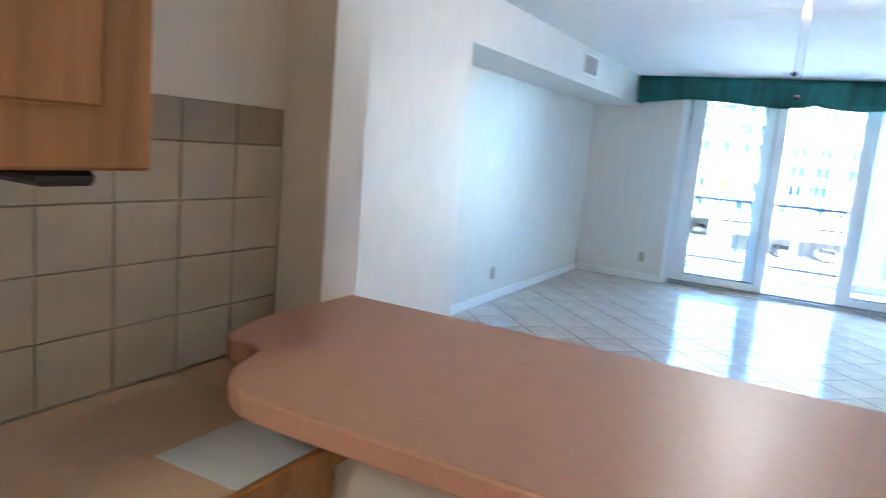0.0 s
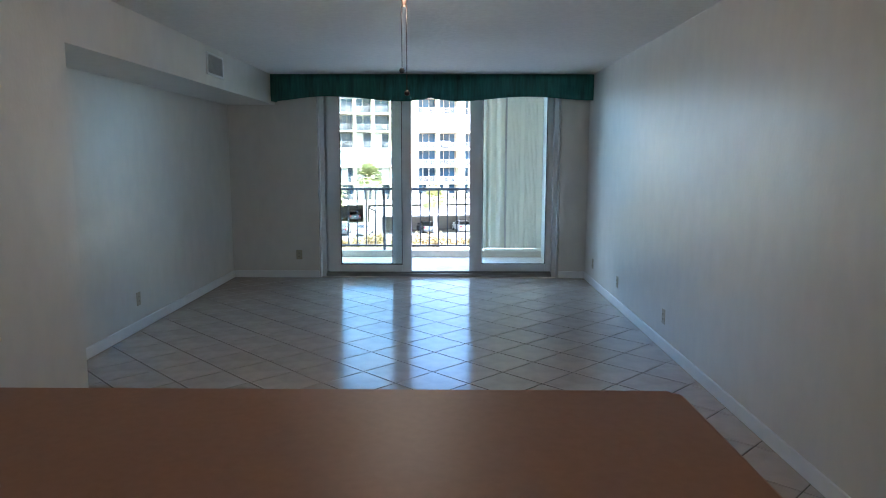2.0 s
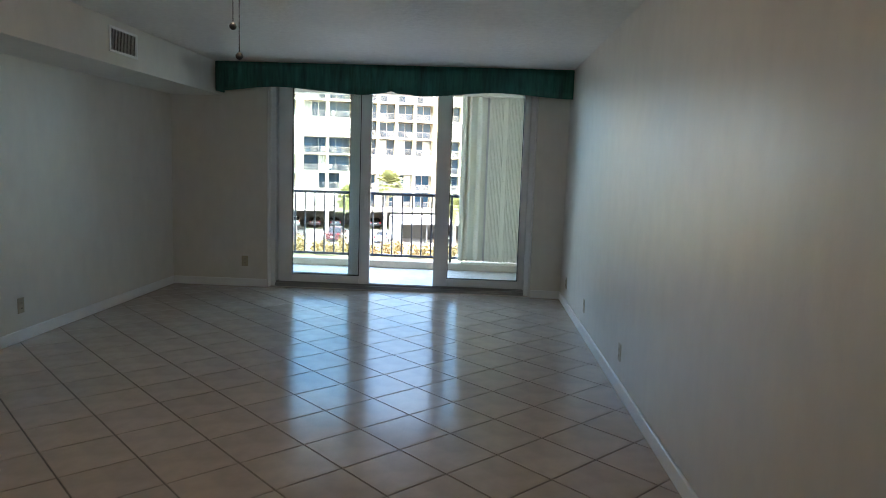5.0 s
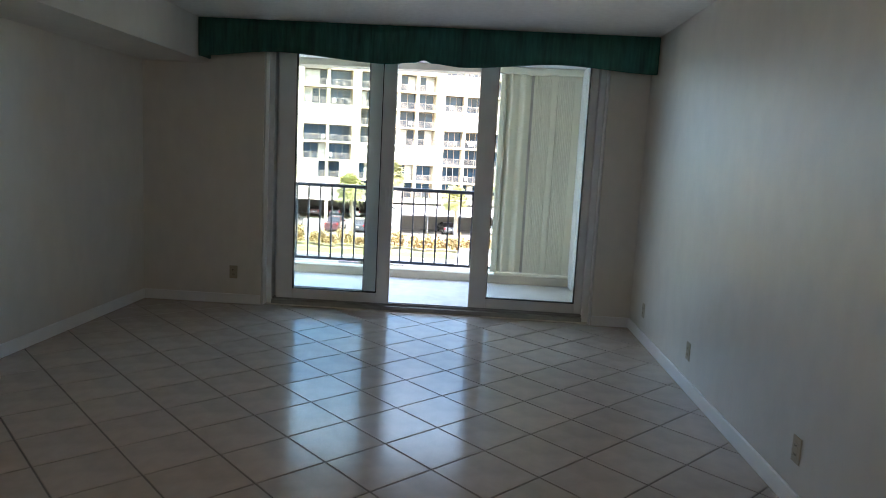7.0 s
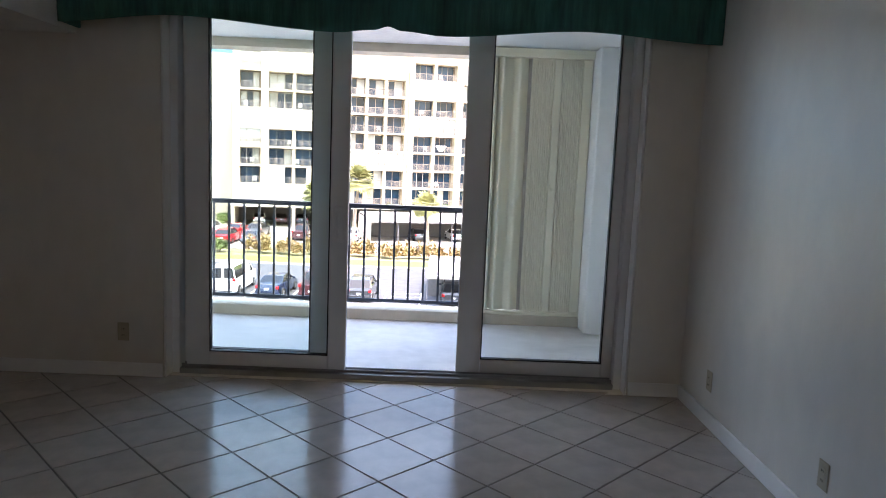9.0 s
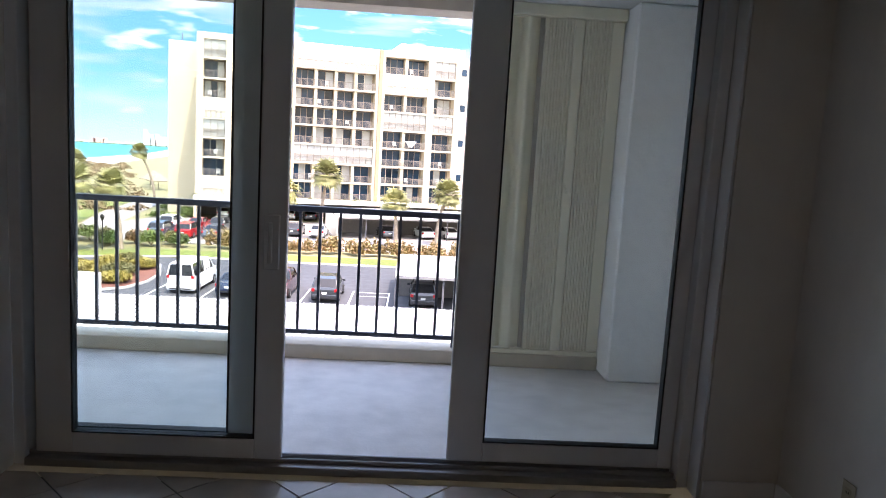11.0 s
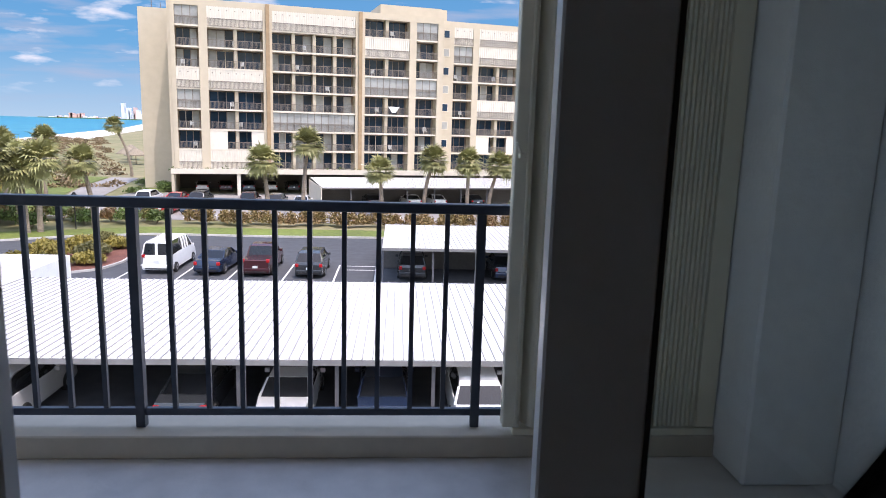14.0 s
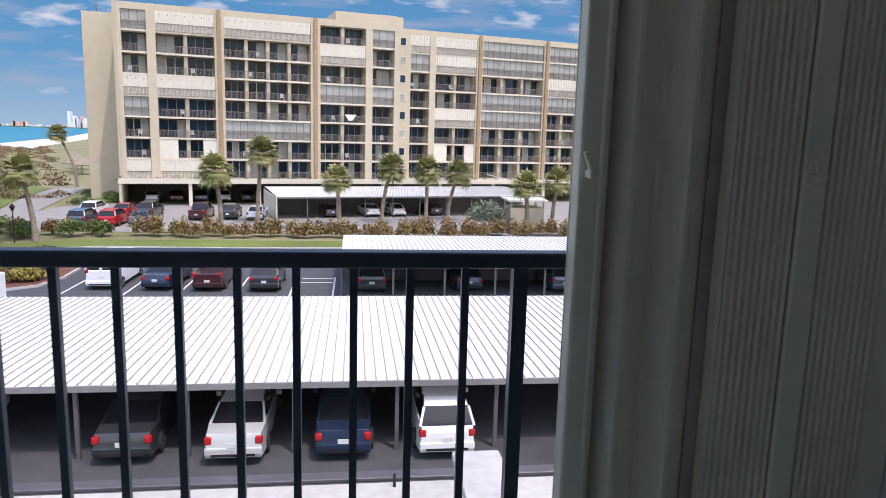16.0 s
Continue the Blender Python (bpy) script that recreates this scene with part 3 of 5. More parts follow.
# unseen sheet added behind the folds to stop light leaking between them
part("light_block_sheet", boxes((-1.284, -0.393, 1.9015, 1.906, 0.12, 2.345)), SHUTTER, sh)
for hx in (-1.262, -0.70):
    h = part("lock_lever", boxes((hx - 0.01, hx + 0.012, 1.80, 1.842, 1.215, 1.235), bevel=0.003), SHUTTER, sh, "small lock lever")
    part("lever_arm", tube(bmesh.new(), [(hx, 1.812, 1.225), (hx - 0.022, 1.806, 1.275)], 0.006, 6), SHUTTER, h)

sh.location.x += 0.093

# ---- grounds ----
RW = math.atan(0.245)


def strip(name, outline, z, material, label, category, thick=0.02):
    return structure(name, prism(bmesh.new(), outline, z - thick, z), material, label, category)


# one sheet of land, falling to the beach, and the sea beyond it
bm = bmesh.new()
rows = []
for i in range(60):
    y = -60 + 5000 * (i / 59) ** 2.2
    shore = -150 - 0.27 * max(0, y - 200) - 0.05 * max(0, y - 800)
    xs = [(400 + y * 0.7, G - 0.05), (60, G - 0.05), (shore + 95, G - 0.05), (shore + 70, G + 0.3), (shore + 40, G - 0.3), (shore + 10, G - 1.6), (shore - 25, G - 3.0), (shore - 80, G - 5)]
    rows.append([bm.verts.new((x, y, z)) for x, z in xs])
for a, b in zip(rows, rows[1:]):
    for k in range(7):
        bm.faces.new((a[k], b[k], b[k + 1], a[k + 1]))
bmesh.ops.recalc_face_normals(bm, faces=bm.faces[:])
ground = structure("ground", bm, LAND, "sandy ground with dry grass reaching to the beach", "ground")
ground.data.materials.append(SAND)
for p in ground.data.polygons:
    p.material_index = 1 if p.index % 7 >= 4 else 0
structure("water", boxes((-4900, -100, -200, 4900, G - 4.0, G - 2.0)), SEA, "turquoise sea along the beach", "sea")

strip("road", [(-60, 2.2), (60, 2.2), (60, 58.6), (-2.9, 58.6), (-12.6, 58.2), (-20, 58.4), (-24, 58.0), (-28.4, 56.5), (-33.5, 53.4), (-60, 46)], G, ASPHALT, "dark asphalt driveway and parking rows", "road")
strip("grass_strip", [(60, 59.0), (60, 63.5), (-13.4, 62.8), (-24, 62.8), (-35, 58.2), (-60, 52), (-60, 46.5), (-33.5, 53.8), (-28.4, 56.9), (-22.4, 58.9), (-12.6, 58.6), (-2.9, 59.0)], G + 0.06, GRASS, "mown grass verge along the driveway", "lawn", 0.2)
strip("parking_lot", [(60, 66.8), (60, 116), (-31, 92.5), (-36, 96), (-38, 84), (-33, 68)], G + 0.015, LOT, "pale paved parking lot before the apartment building", "parking lot")
strip("side_lane", [(-33, 68), (-38, 84), (-44.6, 116), (-49, 116), (-46, 98), (-38, 69)], G + 0.02, LOT, "pale lane towards the beach", "lane")
strip("lawn_west", [(-38.4, 69), (-46.4, 98), (-49.4, 116), (-75, 116), (-62, 66), (-40, 62)], G + 0.03, GRASS, "lawn beside the lane", "lawn")
strip("lawn_north", [(-44, 116), (-37, 97), (-33, 93), (-32.5, 112), (-40, 150), (-50, 150)], G + 0.03, GRASS, "lawn beside the apartment building", "lawn")


def line_kerb(name, pts, w=0.16, h=0.14, z=G):
    bm = bmesh.new()
    for (ax, ay), (bx, by) in zip(pts, pts[1:]):
        d = Vector((bx - ax, by - ay))
        box(bm, 0, d.length, -w / 2, w / 2, z - 0.02, z + h, m=Matrix.Translation((ax, ay, 0)) @ Matrix.Rotation(math.atan2(d.y, d.x), 4, "Z"))
    return structure(name, bm, KERB, "pale concrete kerb", "kerb")


line_kerb("kerb_verge", [(60, 58.8), (-2.9, 58.8), (-12.6, 58.4), (-22.4, 58.7), (-28.4, 56.7), (-33.5, 53.6), (-60, 46.2)])
ISLAND = [(-24.3, 41.4), (-20.9, 44.0), (-20.4, 46.5), (-20.6, 49.5), (-22.0, 53.5), (-23.6, 55.4), (-25.6, 55.2), (-27.0, 53.5), (-27.6, 49), (-27.0, 44)]
strip("planting_island", ISLAND, G + 0.1, MULCH, "red mulch planting island in the driveway", "planting bed", 0.12)
line_kerb("kerb_island", ISLAND + ISLAND[:1])
# low kerb in dark post grey, drawing the shadow band along the parking row
structure("kerb_front", boxes((-30, 30, 18.55, 19.0, G, G + 0.12), bevel=0.02), POST, "long kerb before the parking row, coloured dark for a shadow band", "kerb")
tagged(part("bollard", lathe(bmesh.new(), [(0.045, 0.0), (0.045, 0.36), (0.025, 0.4)], (-0.55, 18.05, G + 0.1), 10), DARK), "short dark bollard on the walkway", "bollard")
strip("walkway", [(-30, 15.2), (30, 15.2), (30, 18.3), (-30, 18.3)], G + 0.1, KERB, "pale concrete walkway below the balcony", "walkway", 0.12)
bm = bmesh.new()
for x in (-18.9, -15.3, -12.2, -8.8, -5.6, -3.0):
    box(bm, x - 0.06, x + 0.06, 41.5, 46.9, G + 0.001, G + 0.006)
box(bm, -5.2, -3.1, 45.2, 45.34, G + 0.001, G + 0.006)
box(bm, -5.2, -3.1, 46.5, 46.64, G + 0.001, G + 0.006)
structure("parking_lines", bm, PAINT, "white painted parking stall lines", "road marking")
bm = bmesh.new()
for k in range(12):
    x = -31.5 + 2.75 * k
    box(bm, x - 0.06, x + 0.06, 69.2, 73.5, G + 0.016, G + 0.022)
structure("parking_lines_far", bm, PAINT, "white painted parking stall lines", "road marking")


# ---- carports ----
def carport(length, depth, seams, height, slope, label, end_wall=False):
    """A steel carport: panelled roof with standing seams, fascia and posts; x along its length, y into its depth."""
    c = thing("carport", label, "carport", group="carports")
    tilt = Matrix.Translation((0, 0, height)) @ Matrix.Rotation(-math.atan(slope), 4, "X")
    pitch = length / seams
    first = rib = None
    for k in range(seams):
        m = tilt @ Matrix.Translation((k * pitch, 0, 0))
        if first is None:
            first = part("roof_panel", boxes((0.0, pitch - 0.004, 0, depth, -0.03, 0.0)), WHITE_ROOF, c)
            first.matrix_basis = m
            rib = part("seam", boxes((-0.016, 0.016, -0.02, depth + 0.03, 0.001, 0.045)), SEAM_SHADE, c)
            rib.matrix_basis = m
        else:
            share("roof_panel", first.data, c, m)
            share("seam", rib.data, c, m)
    zf = height - depth * slope
    part("fascia", boxes((0, length, -0.06, -0.02, height - 0.2, height - 0.035)), FASCIA, c, "grey front fascia")
    part("fascia", boxes((0, length, depth + 0.02, depth + 0.06, zf - 0.22, zf - 0.04)), WHITE_ROOF, c, "white rear fascia")
    n = max(2, int(length / 3.15))
    for k in range(n + 1):
        for y, top in ((0.25, height - 0.07), (depth - 0.25, zf - 0.03)):
            part("post", boxes((k * length / n - 0.06 * (k > 0), k * length / n + 0.06 * (k < n), y - 0.06, y + 0.06, 0, top - 0.02)), POST, c)
    # added dark sheet, so that the depth under the roof looks shaded
    part("shade_sheet", boxes((0, length, depth / 2 - 0.03, depth / 2 + 0.03, 0.0, min(height, zf) - 0.35)), SHADE_DARK, c, "added dark sheet for the shade under the roof")
    if end_wall:
        part("end_wall", boxes((-0.12, -0.005, -0.05, depth + 0.05, 0, height - 0.05)), BEIGE_PALE, c, "pale end wall")
    return c


cp = carport(37.8, 12.0, 114, 2.4, 0.02, "long white metal carport roof over parked cars")
cp.matrix_basis = pose(-19.25, 20.3, G)
cp = carport(25.2, 11.0, 76, 2.45, 0.015, "white metal carport roof beside the open parking row")
cp.matrix_basis = pose(-2.5, 40.6, G)
cp = carport(34.0, 12.0, 90, 2.6, -0.02, "white metal carport roof with a pale end wall", True)
cp.matrix_basis = pose(-10.3, 78.3, G, 0, 0, math.degrees(RW))

shed = thing("flat_roof_shed", "low white building with a grey flat roof", "shed", (-22.5, 31.5, G))
part("wall", boxes((-26, -19.3, 26.5, 36.8, G, -6.35)), STUCCO, shed)
part("roof", boxes((-25.8, -19.5, 26.7, 36.6, -6.349, -6.32)), KERB, shed, "grey flat roof")
part("parapet", boxes((-26, -25.8, 26.5, 36.8, -6.349, -6.1), (-19.5, -19.3, 26.5, 36.8, -6.349, -6.1), (-25.8, -19.5, 26.5, 26.7, -6.349, -6.1), (-25.8, -19.5, 36.6, 36.8, -6.349, -6.1)), STUCCO, shed)
canopy = thing("entrance_canopy", "white flat canopy below the balcony", "canopy", (1.1, 10, G))
part("roof", boxes((0.6, 1.72, 2.3, 15.2, -6.2, -6.0), bevel=0.02), KERB, canopy, "weathered pale grey flat roof")
for yy in (6.0, 14.9):
    part("post", boxes((1.0, 1.2, yy - 0.1, yy + 0.1, G + 0.1, -6.2)), STUCCO, canopy)
hut = thing("service_hut", "small beige service hut with a white roof", "hut", (17, 74.5, G))
part("wall", boxes((15.2, 19.0, 73.0, 76.5, G + 0.015, G + 2.3)), BEIGE, hut)
part("roof", boxes((14.9, 19.3, 72.7, 76.8, G + 3.0, G + 3.2)), WHITE_ROOF, hut)
for x, y in ((15.3, 73.1), (18.9, 73.1), (15.3, 76.4), (18.9, 76.4)):
    part("post", boxes((x - 0.08, x + 0.08, y - 0.08, y + 0.08, G + 2.3, G + 3.0)), BEIGE, hut)


# ---- cars ----
PROFILES = {
    # outline from rear to front: (y, z) of the body's upper line, and of the glass house
    "sedan": (4.9, 1.86, [(0.0, 0.45), (0.02, 0.75), (0.12, 0.98), (0.75, 1.02), (1.5, 0.98), (3.2, 0.95), (4.3, 0.82), (4.8, 0.65), (4.9, 0.4)], [(0.78, 1.0), (1.62, 1.38), (2.4, 1.45), (2.95, 1.39), (3.7, 0.95)]),
    "suv": (4.7, 1.9, [(0.0, 0.5), (0.0, 0.9), (0.08, 1.08), (0.6, 1.12), (2.0, 1.08), (3.3, 1.06), (4.3, 0.95), (4.65, 0.75), (4.7, 0.45)], [(0.1, 1.08), (0.45, 1.58), (1.0, 1.68), (2.3, 1.68), (2.7, 1.6), (3.4, 1.06)]),
    "van": (5.5, 2.0, [(0.0, 0.5), (0.0, 1.2), (0.05, 1.25), (2.0, 1.25), (4.0, 1.22), (5.0, 1.1), (5.4, 0.85), (5.5, 0.5)], [(0.05, 1.24), (0.12, 2.0), (0.4, 2.08), (3.6, 2.08), (4.0, 1.98), (4.7, 1.15)]),
    "pickup": (5.6, 1.95, [(0.0, 0.6), (0.0, 1.1), (0.05, 1.15), (1.5, 1.15), (2.5, 1.12), (4.0, 1.1), (5.2, 1.02), (5.55, 0.8), (5.6, 0.5)], [(1.75, 1.12), (1.95, 1.72), (2.3, 1.8), (3.2, 1.78), (3.5, 1.7), (4.1, 1.1)]),
}


def loft(bm, line, z_low, half_low, half_top):
    """A hull from a side outline, narrower towards its top."""
    zmax = max(z for _, z in line)
    ring = []
    for y, z in line:
        f = max(0.0, (z - z_low) / max(0.01, zmax - z_low))
        w = half_low + (half_top - half_low) * f ** 1.5
        ends = min(y - line[0][0], line[-1][0] - y)
        w *= 0.9 + 0.1 * min(1, ends / 0.35)
        ring.append((y, z, w))
    for s in (1, -1):
        low = [bm.verts.new((s * half_low * (0.9 + 0.1 * min(1, min(y - line[0][0], line[-1][0] - y) / 0.35)), y, z_low)) for y, z, w in ring]
        mid = [bm.verts.new((s * (w + 0.03), y, z_low + (z - z_low) * 0.6)) for y, z, w in ring]
        up = [bm.verts.new((s * w, y, z)) for y, z, w in ring]
        for a, b in ((low, mid), (mid, up)):
            for i in range(len(ring) - 1):
                bm.faces.new((a[i], a[i + 1], b[i + 1], b[i]))
        if s == 1:
            keep = (low, mid, up)
        else:
            for i in range(len(ring) - 1):
                bm.faces.new((keep[2][i], keep[2][i + 1], up[i + 1], up[i]))
                bm.faces.new((keep[0][i], low[i], low[i + 1], keep[0][i + 1]))
            for j in (0, -1):
                bm.faces.new((keep[0][j], keep[1][j], mid[j], low[j]))
                bm.faces.new((keep[1][j], keep[2][j], up[j], mid[j]))
    bmesh.ops.recalc_face_normals(bm, faces=bm.faces[:])
    return bm


def car(kind, name, material, label):
    """A parked car; its rear bumper at y = 0, its nose towards +y."""
    length, width, line, cabin = PROFILES[kind]
    c = thing(name, label, "car", group="parked cars")
    h = width / 2
    body = part("body", loft(bmesh.new(), line, 0.28, h - 0.04, h - 0.10), material, c, smooth=True)
    mod = body.modifiers.new("edge", "BEVEL")
    mod.width, mod.segments, mod.limit_method, mod.angle_limit = 0.09, 4, "ANGLE", radians(20)
    body.modifiers.new("shade", "WEIGHTED_NORMAL")
    zmid = cabin[0][1]
    glass_house = part("glass_house", loft(bmesh.new(), cabin, zmid - 0.02, h - 0.12, h - 0.30), CARGLASS, c, "dark tinted windows")
    mod = glass_house.modifiers.new("edge", "BEVEL")
    mod.width, mod.segments, mod.limit_method, mod.angle_limit = 0.05, 3, "ANGLE", radians(20)
    roof_line = [(y, z + 0.012) for y, z in cabin[1:-1]]
    bm = bmesh.new()
    ztop = max(z for _, z in cabin)
    pts = []
    for y, z in roof_line:
        f = max(0.0, (z - zmid) / (ztop - zmid))
        w = (h - 0.12) + (-0.18) * f ** 1.5 + 0.004
        pts.append((w, y, z))
    up_r = [bm.verts.new((w, y, z)) for w, y, z in pts]
    up_l = [bm.verts.new((-w, y, z)) for w, y, z in pts]
    lo_r = [bm.verts.new((w + 0.01, y, z - 0.07)) for w, y, z in pts]
    lo_l = [bm.verts.new((-w - 0.01, y, z - 0.07)) for w, y, z in pts]
    for i in range(len(pts) - 1):
        bm.faces.new((up_l[i], up_r[i], up_r[i + 1], up_l[i + 1]))
        bm.faces.new((up_r[i], lo_r[i], lo_r[i + 1], up_r[i + 1]))
        bm.faces.new((lo_l[i], up_l[i], up_l[i + 1], lo_l[i + 1]))
        bm.faces.new((lo_l[i], lo_l[i + 1], lo_r[i + 1], lo_r[i]))
    bm.faces.new((up_l[0], lo_l[0], lo_r[0], up_r[0]))
    bm.faces.new((up_l[-1], up_r[-1], lo_r[-1], lo_l[-1]))
    roof = part("roof", bm, material, c)
    mod = roof.modifiers.new("edge", "BEVEL")
    mod.width, mod.segments = 0.03, 3
    # pillars at the four corners of the glass
    for s in (1, -1):
        for (y0, z0), (y1, z1) in ((cabin[0], cabin[1]), (cabin[-1], cabin[-2])):
            part("pillar", tube(bmesh.new(), [(s * (h - 0.115), y0, z0 - 0.01), (s * (h - 0.12 - 0.18 * ((z1 - zmid) / (ztop - zmid)) ** 1.5), y1, z1 - 0.02)], 0.045, 6), material, c)
    if kind == "van":
        (y0, z0), (y1, z1) = cabin[0], cabin[1]
        part("rear_door_post", tube(bmesh.new(), [(0, y0 - 0.005, z0), (0, y1 - 0.005, z1)], 0.09, 6), material, c)
        for s in (1, -1):
            for k in range(3):
                y = y1 + 2.45 + 0.5 * k
                part("window_post", tube(bmesh.new(), [(s * (h - 0.12), y, zmid), (s * (h - 0.19), y, zmid + (ztop - zmid) * 0.6), (s * (h - 0.29), y, ztop)], 0.07, 6), material, c)
        part("cargo_body", loft(bmesh.new(), [(0.3, 1.98), (0.45, 2.085), (2.45, 2.085), (2.55, 1.98)], zmid - 0.02, h - 0.105, h - 0.285), material, c)
    zl = line[1][1] if kind != "sedan" else 0.83
    for s in (1, -1):
        part("tail_light", boxes((s * (h - 0.2) - 0.11, s * (h - 0.2) + 0.11, -0.018, 0.2, zl - 0.14, zl + 0.09), bevel=0.05, seg=2), REDLAMP, c, "red tail light")
        part("mirror", boxes((s * (h + 0.06) - 0.09, s * (h + 0.06) + 0.09, cabin[-1][0] - 0.55, cabin[-1][0] - 0.42, zmid - 0.02, zmid + 0.13), bevel=0.02), material, c)
    b = part("rear_bumper", boxes((-h + 0.1, h - 0.1, -0.06, 0.1, 0.36, 0.6), bevel=0.04, seg=2), material, c)
    part("bumper_trim", boxes((-h + 0.3, h - 0.3, -0.068, -0.055, 0.34, 0.42)), DARK, b, "black bumper insert")
    part("number_plate", boxes((-0.16, 0.16, -0.075, -0.06, 0.62, 0.77) if kind != "van" else (-0.16, 0.16, -0.02, -0.002, 0.75, 0.9)), PLATE, c, "pale number plate")
    for y in (0.95, length - 0.95):
        for s in (1, -1):
            w = part("wheel", lathe(bmesh.new(), [(0.2, -0.1), (0.31, -0.1), (0.335, -0.06), (0.335, 0.06), (0.31, 0.1), (0.2, 0.1)], sides=20), TYRE, c, "black tyre")
            w.matrix_basis = pose(s * (h - 0.1), y, 0.335, 0, 90, 0)
            r = part("rim", lathe(bmesh.new(), [(0.04, 0.09), (0.08, 0.105), (0.19, 0.1), (0.2, 0.08), (0.2, -0.08), (0.04, -0.09)], sides=16), RIM, None, "alloy rim")
            r.parent = w
            r.matrix_basis = pose(0, 0, 0, 0, 0 if s > 0 else 180, 0)
    return c


P_SILVER = paint("paint_silver", (0.66, 0.665, 0.66), 0.3)
P_WHITE = paint("paint_white", (0.80, 0.80, 0.79), 0.0)
P_BLUE = paint("paint_navy", (0.02, 0.035, 0.075), 0.3)
P_GREY = paint("paint_charcoal", (0.05, 0.055, 0.06), 0.4)
P_MAROON = paint("paint_maroon", (0.07, 0.018, 0.022), 0.3)
P_RED = paint("paint_red", (0.45, 0.015, 0.02), 0.1)
P_SLATE = paint("paint_slate", (0.10, 0.13, 0.17), 0.4)


def park(kind, name, material, label, x, y, turn=0.0, z=G + 0.001):
    c = car(kind, name, material, label)
    c.matrix_basis = pose(x, y, z, 0, 0, turn)
    return c


park("sedan", "sedan", P_SILVER, "silver sedan parked under the long carport", -5.2, 19.75)
park("sedan", "sedan", P_BLUE, "navy sedan parked under the long carport", -2.0, 19.8)
park("suv", "suv", P_WHITE, "white suv parked under the long carport", 1.15, 19.7)
park("sedan", "sedan", P_GREY, "charcoal sedan parked under the long carport", -8.4, 20.0)
park("suv", "suv", P_SILVER, "silver crossover parked under the long carport", -14.4, 19.9)
park("suv", "suv", P_SLATE, "slate suv parked under the long carport", -17.4, 20.0)
park("van", "passenger_van", P_WHITE, "white passenger van in the open parking row", -16.9, 43.0)
park("sedan", "sedan", P_BLUE, "dark blue sedan in the open parking row", -13.7, 42.7, -4)
park("pickup", "pickup_truck", P_MAROON, "maroon pickup truck in the open parking row", -10.6, 42.5)
park("suv", "suv", P_GREY, "charcoal suv in the open parking row", -7.2, 42.3)
park("suv", "suv", P_GREY, "charcoal suv under the second carport", -0.6, 42.0)
park("sedan", "sedan", P_BLUE, "navy sedan under the second carport", 5.6, 42.2)
park("suv", "suv", P_SLATE, "slate suv under the second carport", 11.8, 42.0)
for kind, nm, p, lab, x, y in (("suv", "suv", P_SLATE, "slate suv in the far parking lot", -28.8, 70.6), ("suv", "suv", P_RED, "red suv in the far parking lot", -26.0, 70.8),
                               ("sedan", "sedan", P_SLATE, "blue-grey sedan in the far parking lot", -23.3, 71.2), ("suv", "suv", P_WHITE, "white suv in the far parking lot", -30.4, 78.2),
                               ("sedan", "sedan", P_RED, "red sedan in the far parking lot", -27.3, 78.4), ("suv", "suv", P_GREY, "charcoal suv in the far parking lot", -24.6, 78.6),
                               ("pickup", "pickup_truck", P_MAROON, "maroon pickup truck in the far parking lot", -18.7, 76.5), ("suv", "suv", P_GREY, "grey suv in the far parking lot", -15.6, 77.5),
                               ("sedan", "sedan", P_WHITE, "white sedan in the far parking lot", -12.7, 77.2)):
    park(kind, nm, p, lab, x, y, 0, G + 0.016)
for k, (p, nm) in enumerate(((P_SILVER, "silver"), (P_MAROON, "maroon"), (P_SLATE, "slate"), (P_SILVER, "silver"), (P_GREY, "charcoal"))):
    u = 3.2 + 3.1 * k
    park("sedan", "sedan", p, nm + " sedan inside the open garage", -31 + u * math.cos(RW) - 2.5 * math.sin(RW), 92 + u * math.sin(RW) + 2.5 * math.cos(RW), math.degrees(RW), G + 0.016)
for k, (p, nm) in enumerate(((P_GREY, "charcoal"), (P_WHITE, "white"), (P_WHITE, "white"), (P_GREY, "charcoal"))):
    u = (6.5, 11.4, 14.6, 19.5)[k]
    park("sedan", "sedan", p, nm + " sedan under the far carport", -10.3 + u * math.cos(RW) - 0.8 * math.sin(RW), 78.3 + u * math.sin(RW) + 0.8 * math.cos(RW), math.degrees(RW), G + 0.016)

# ---- apartment building opposite ----
FLOOR_H, DECK, LEVELS, ROOF = 2.64, -5.19, 8, 16.6
FACE = Matrix.Translation((-31, 92, 0)) @ Matrix.Rotation(RW, 4, "Z")
# bays along the front: start, end, set-back of the wing, and each floor from the top: S panel, O open, W glazed in, P part closed
BAYS = [(0.55, 3.43, 0.0, "WOOSWOOS"), (4.49, 11.49, 0.0, "SOOSOOPS"), (12.69, 23.9, 0.0, "SOOOOWOO"), (25.22, 31.62, 0.0, "OSOWOOOO"), (32.61, 35.78, 0.0, "WOOWOOOO"),
        (39.0, 42.0, 2.4, "SWOOOOOO"), (42.95, 49.6, 2.4, "SSOOSOPO"), (50.6, 61.2, 2.4, "WWOWWOOO"), (62.2, 68.0, 2.4, "WWSWOOOO"), (69.0, 76.0, 2.4, "OOSOWOOO")]
WINGS = [(0.0, 36.6, 0.0), (36.6, 78.0, 2.4)]
apartments = thing("apartment_building", "beige eight storey apartment building with rows of balconies", "apartment building", (-31, 92, G))


def face_part(name, specs, material, label="", parent=None, bevel=0.0):
    return part(name, boxes(*specs, m=FACE), material, parent or apartments, label)


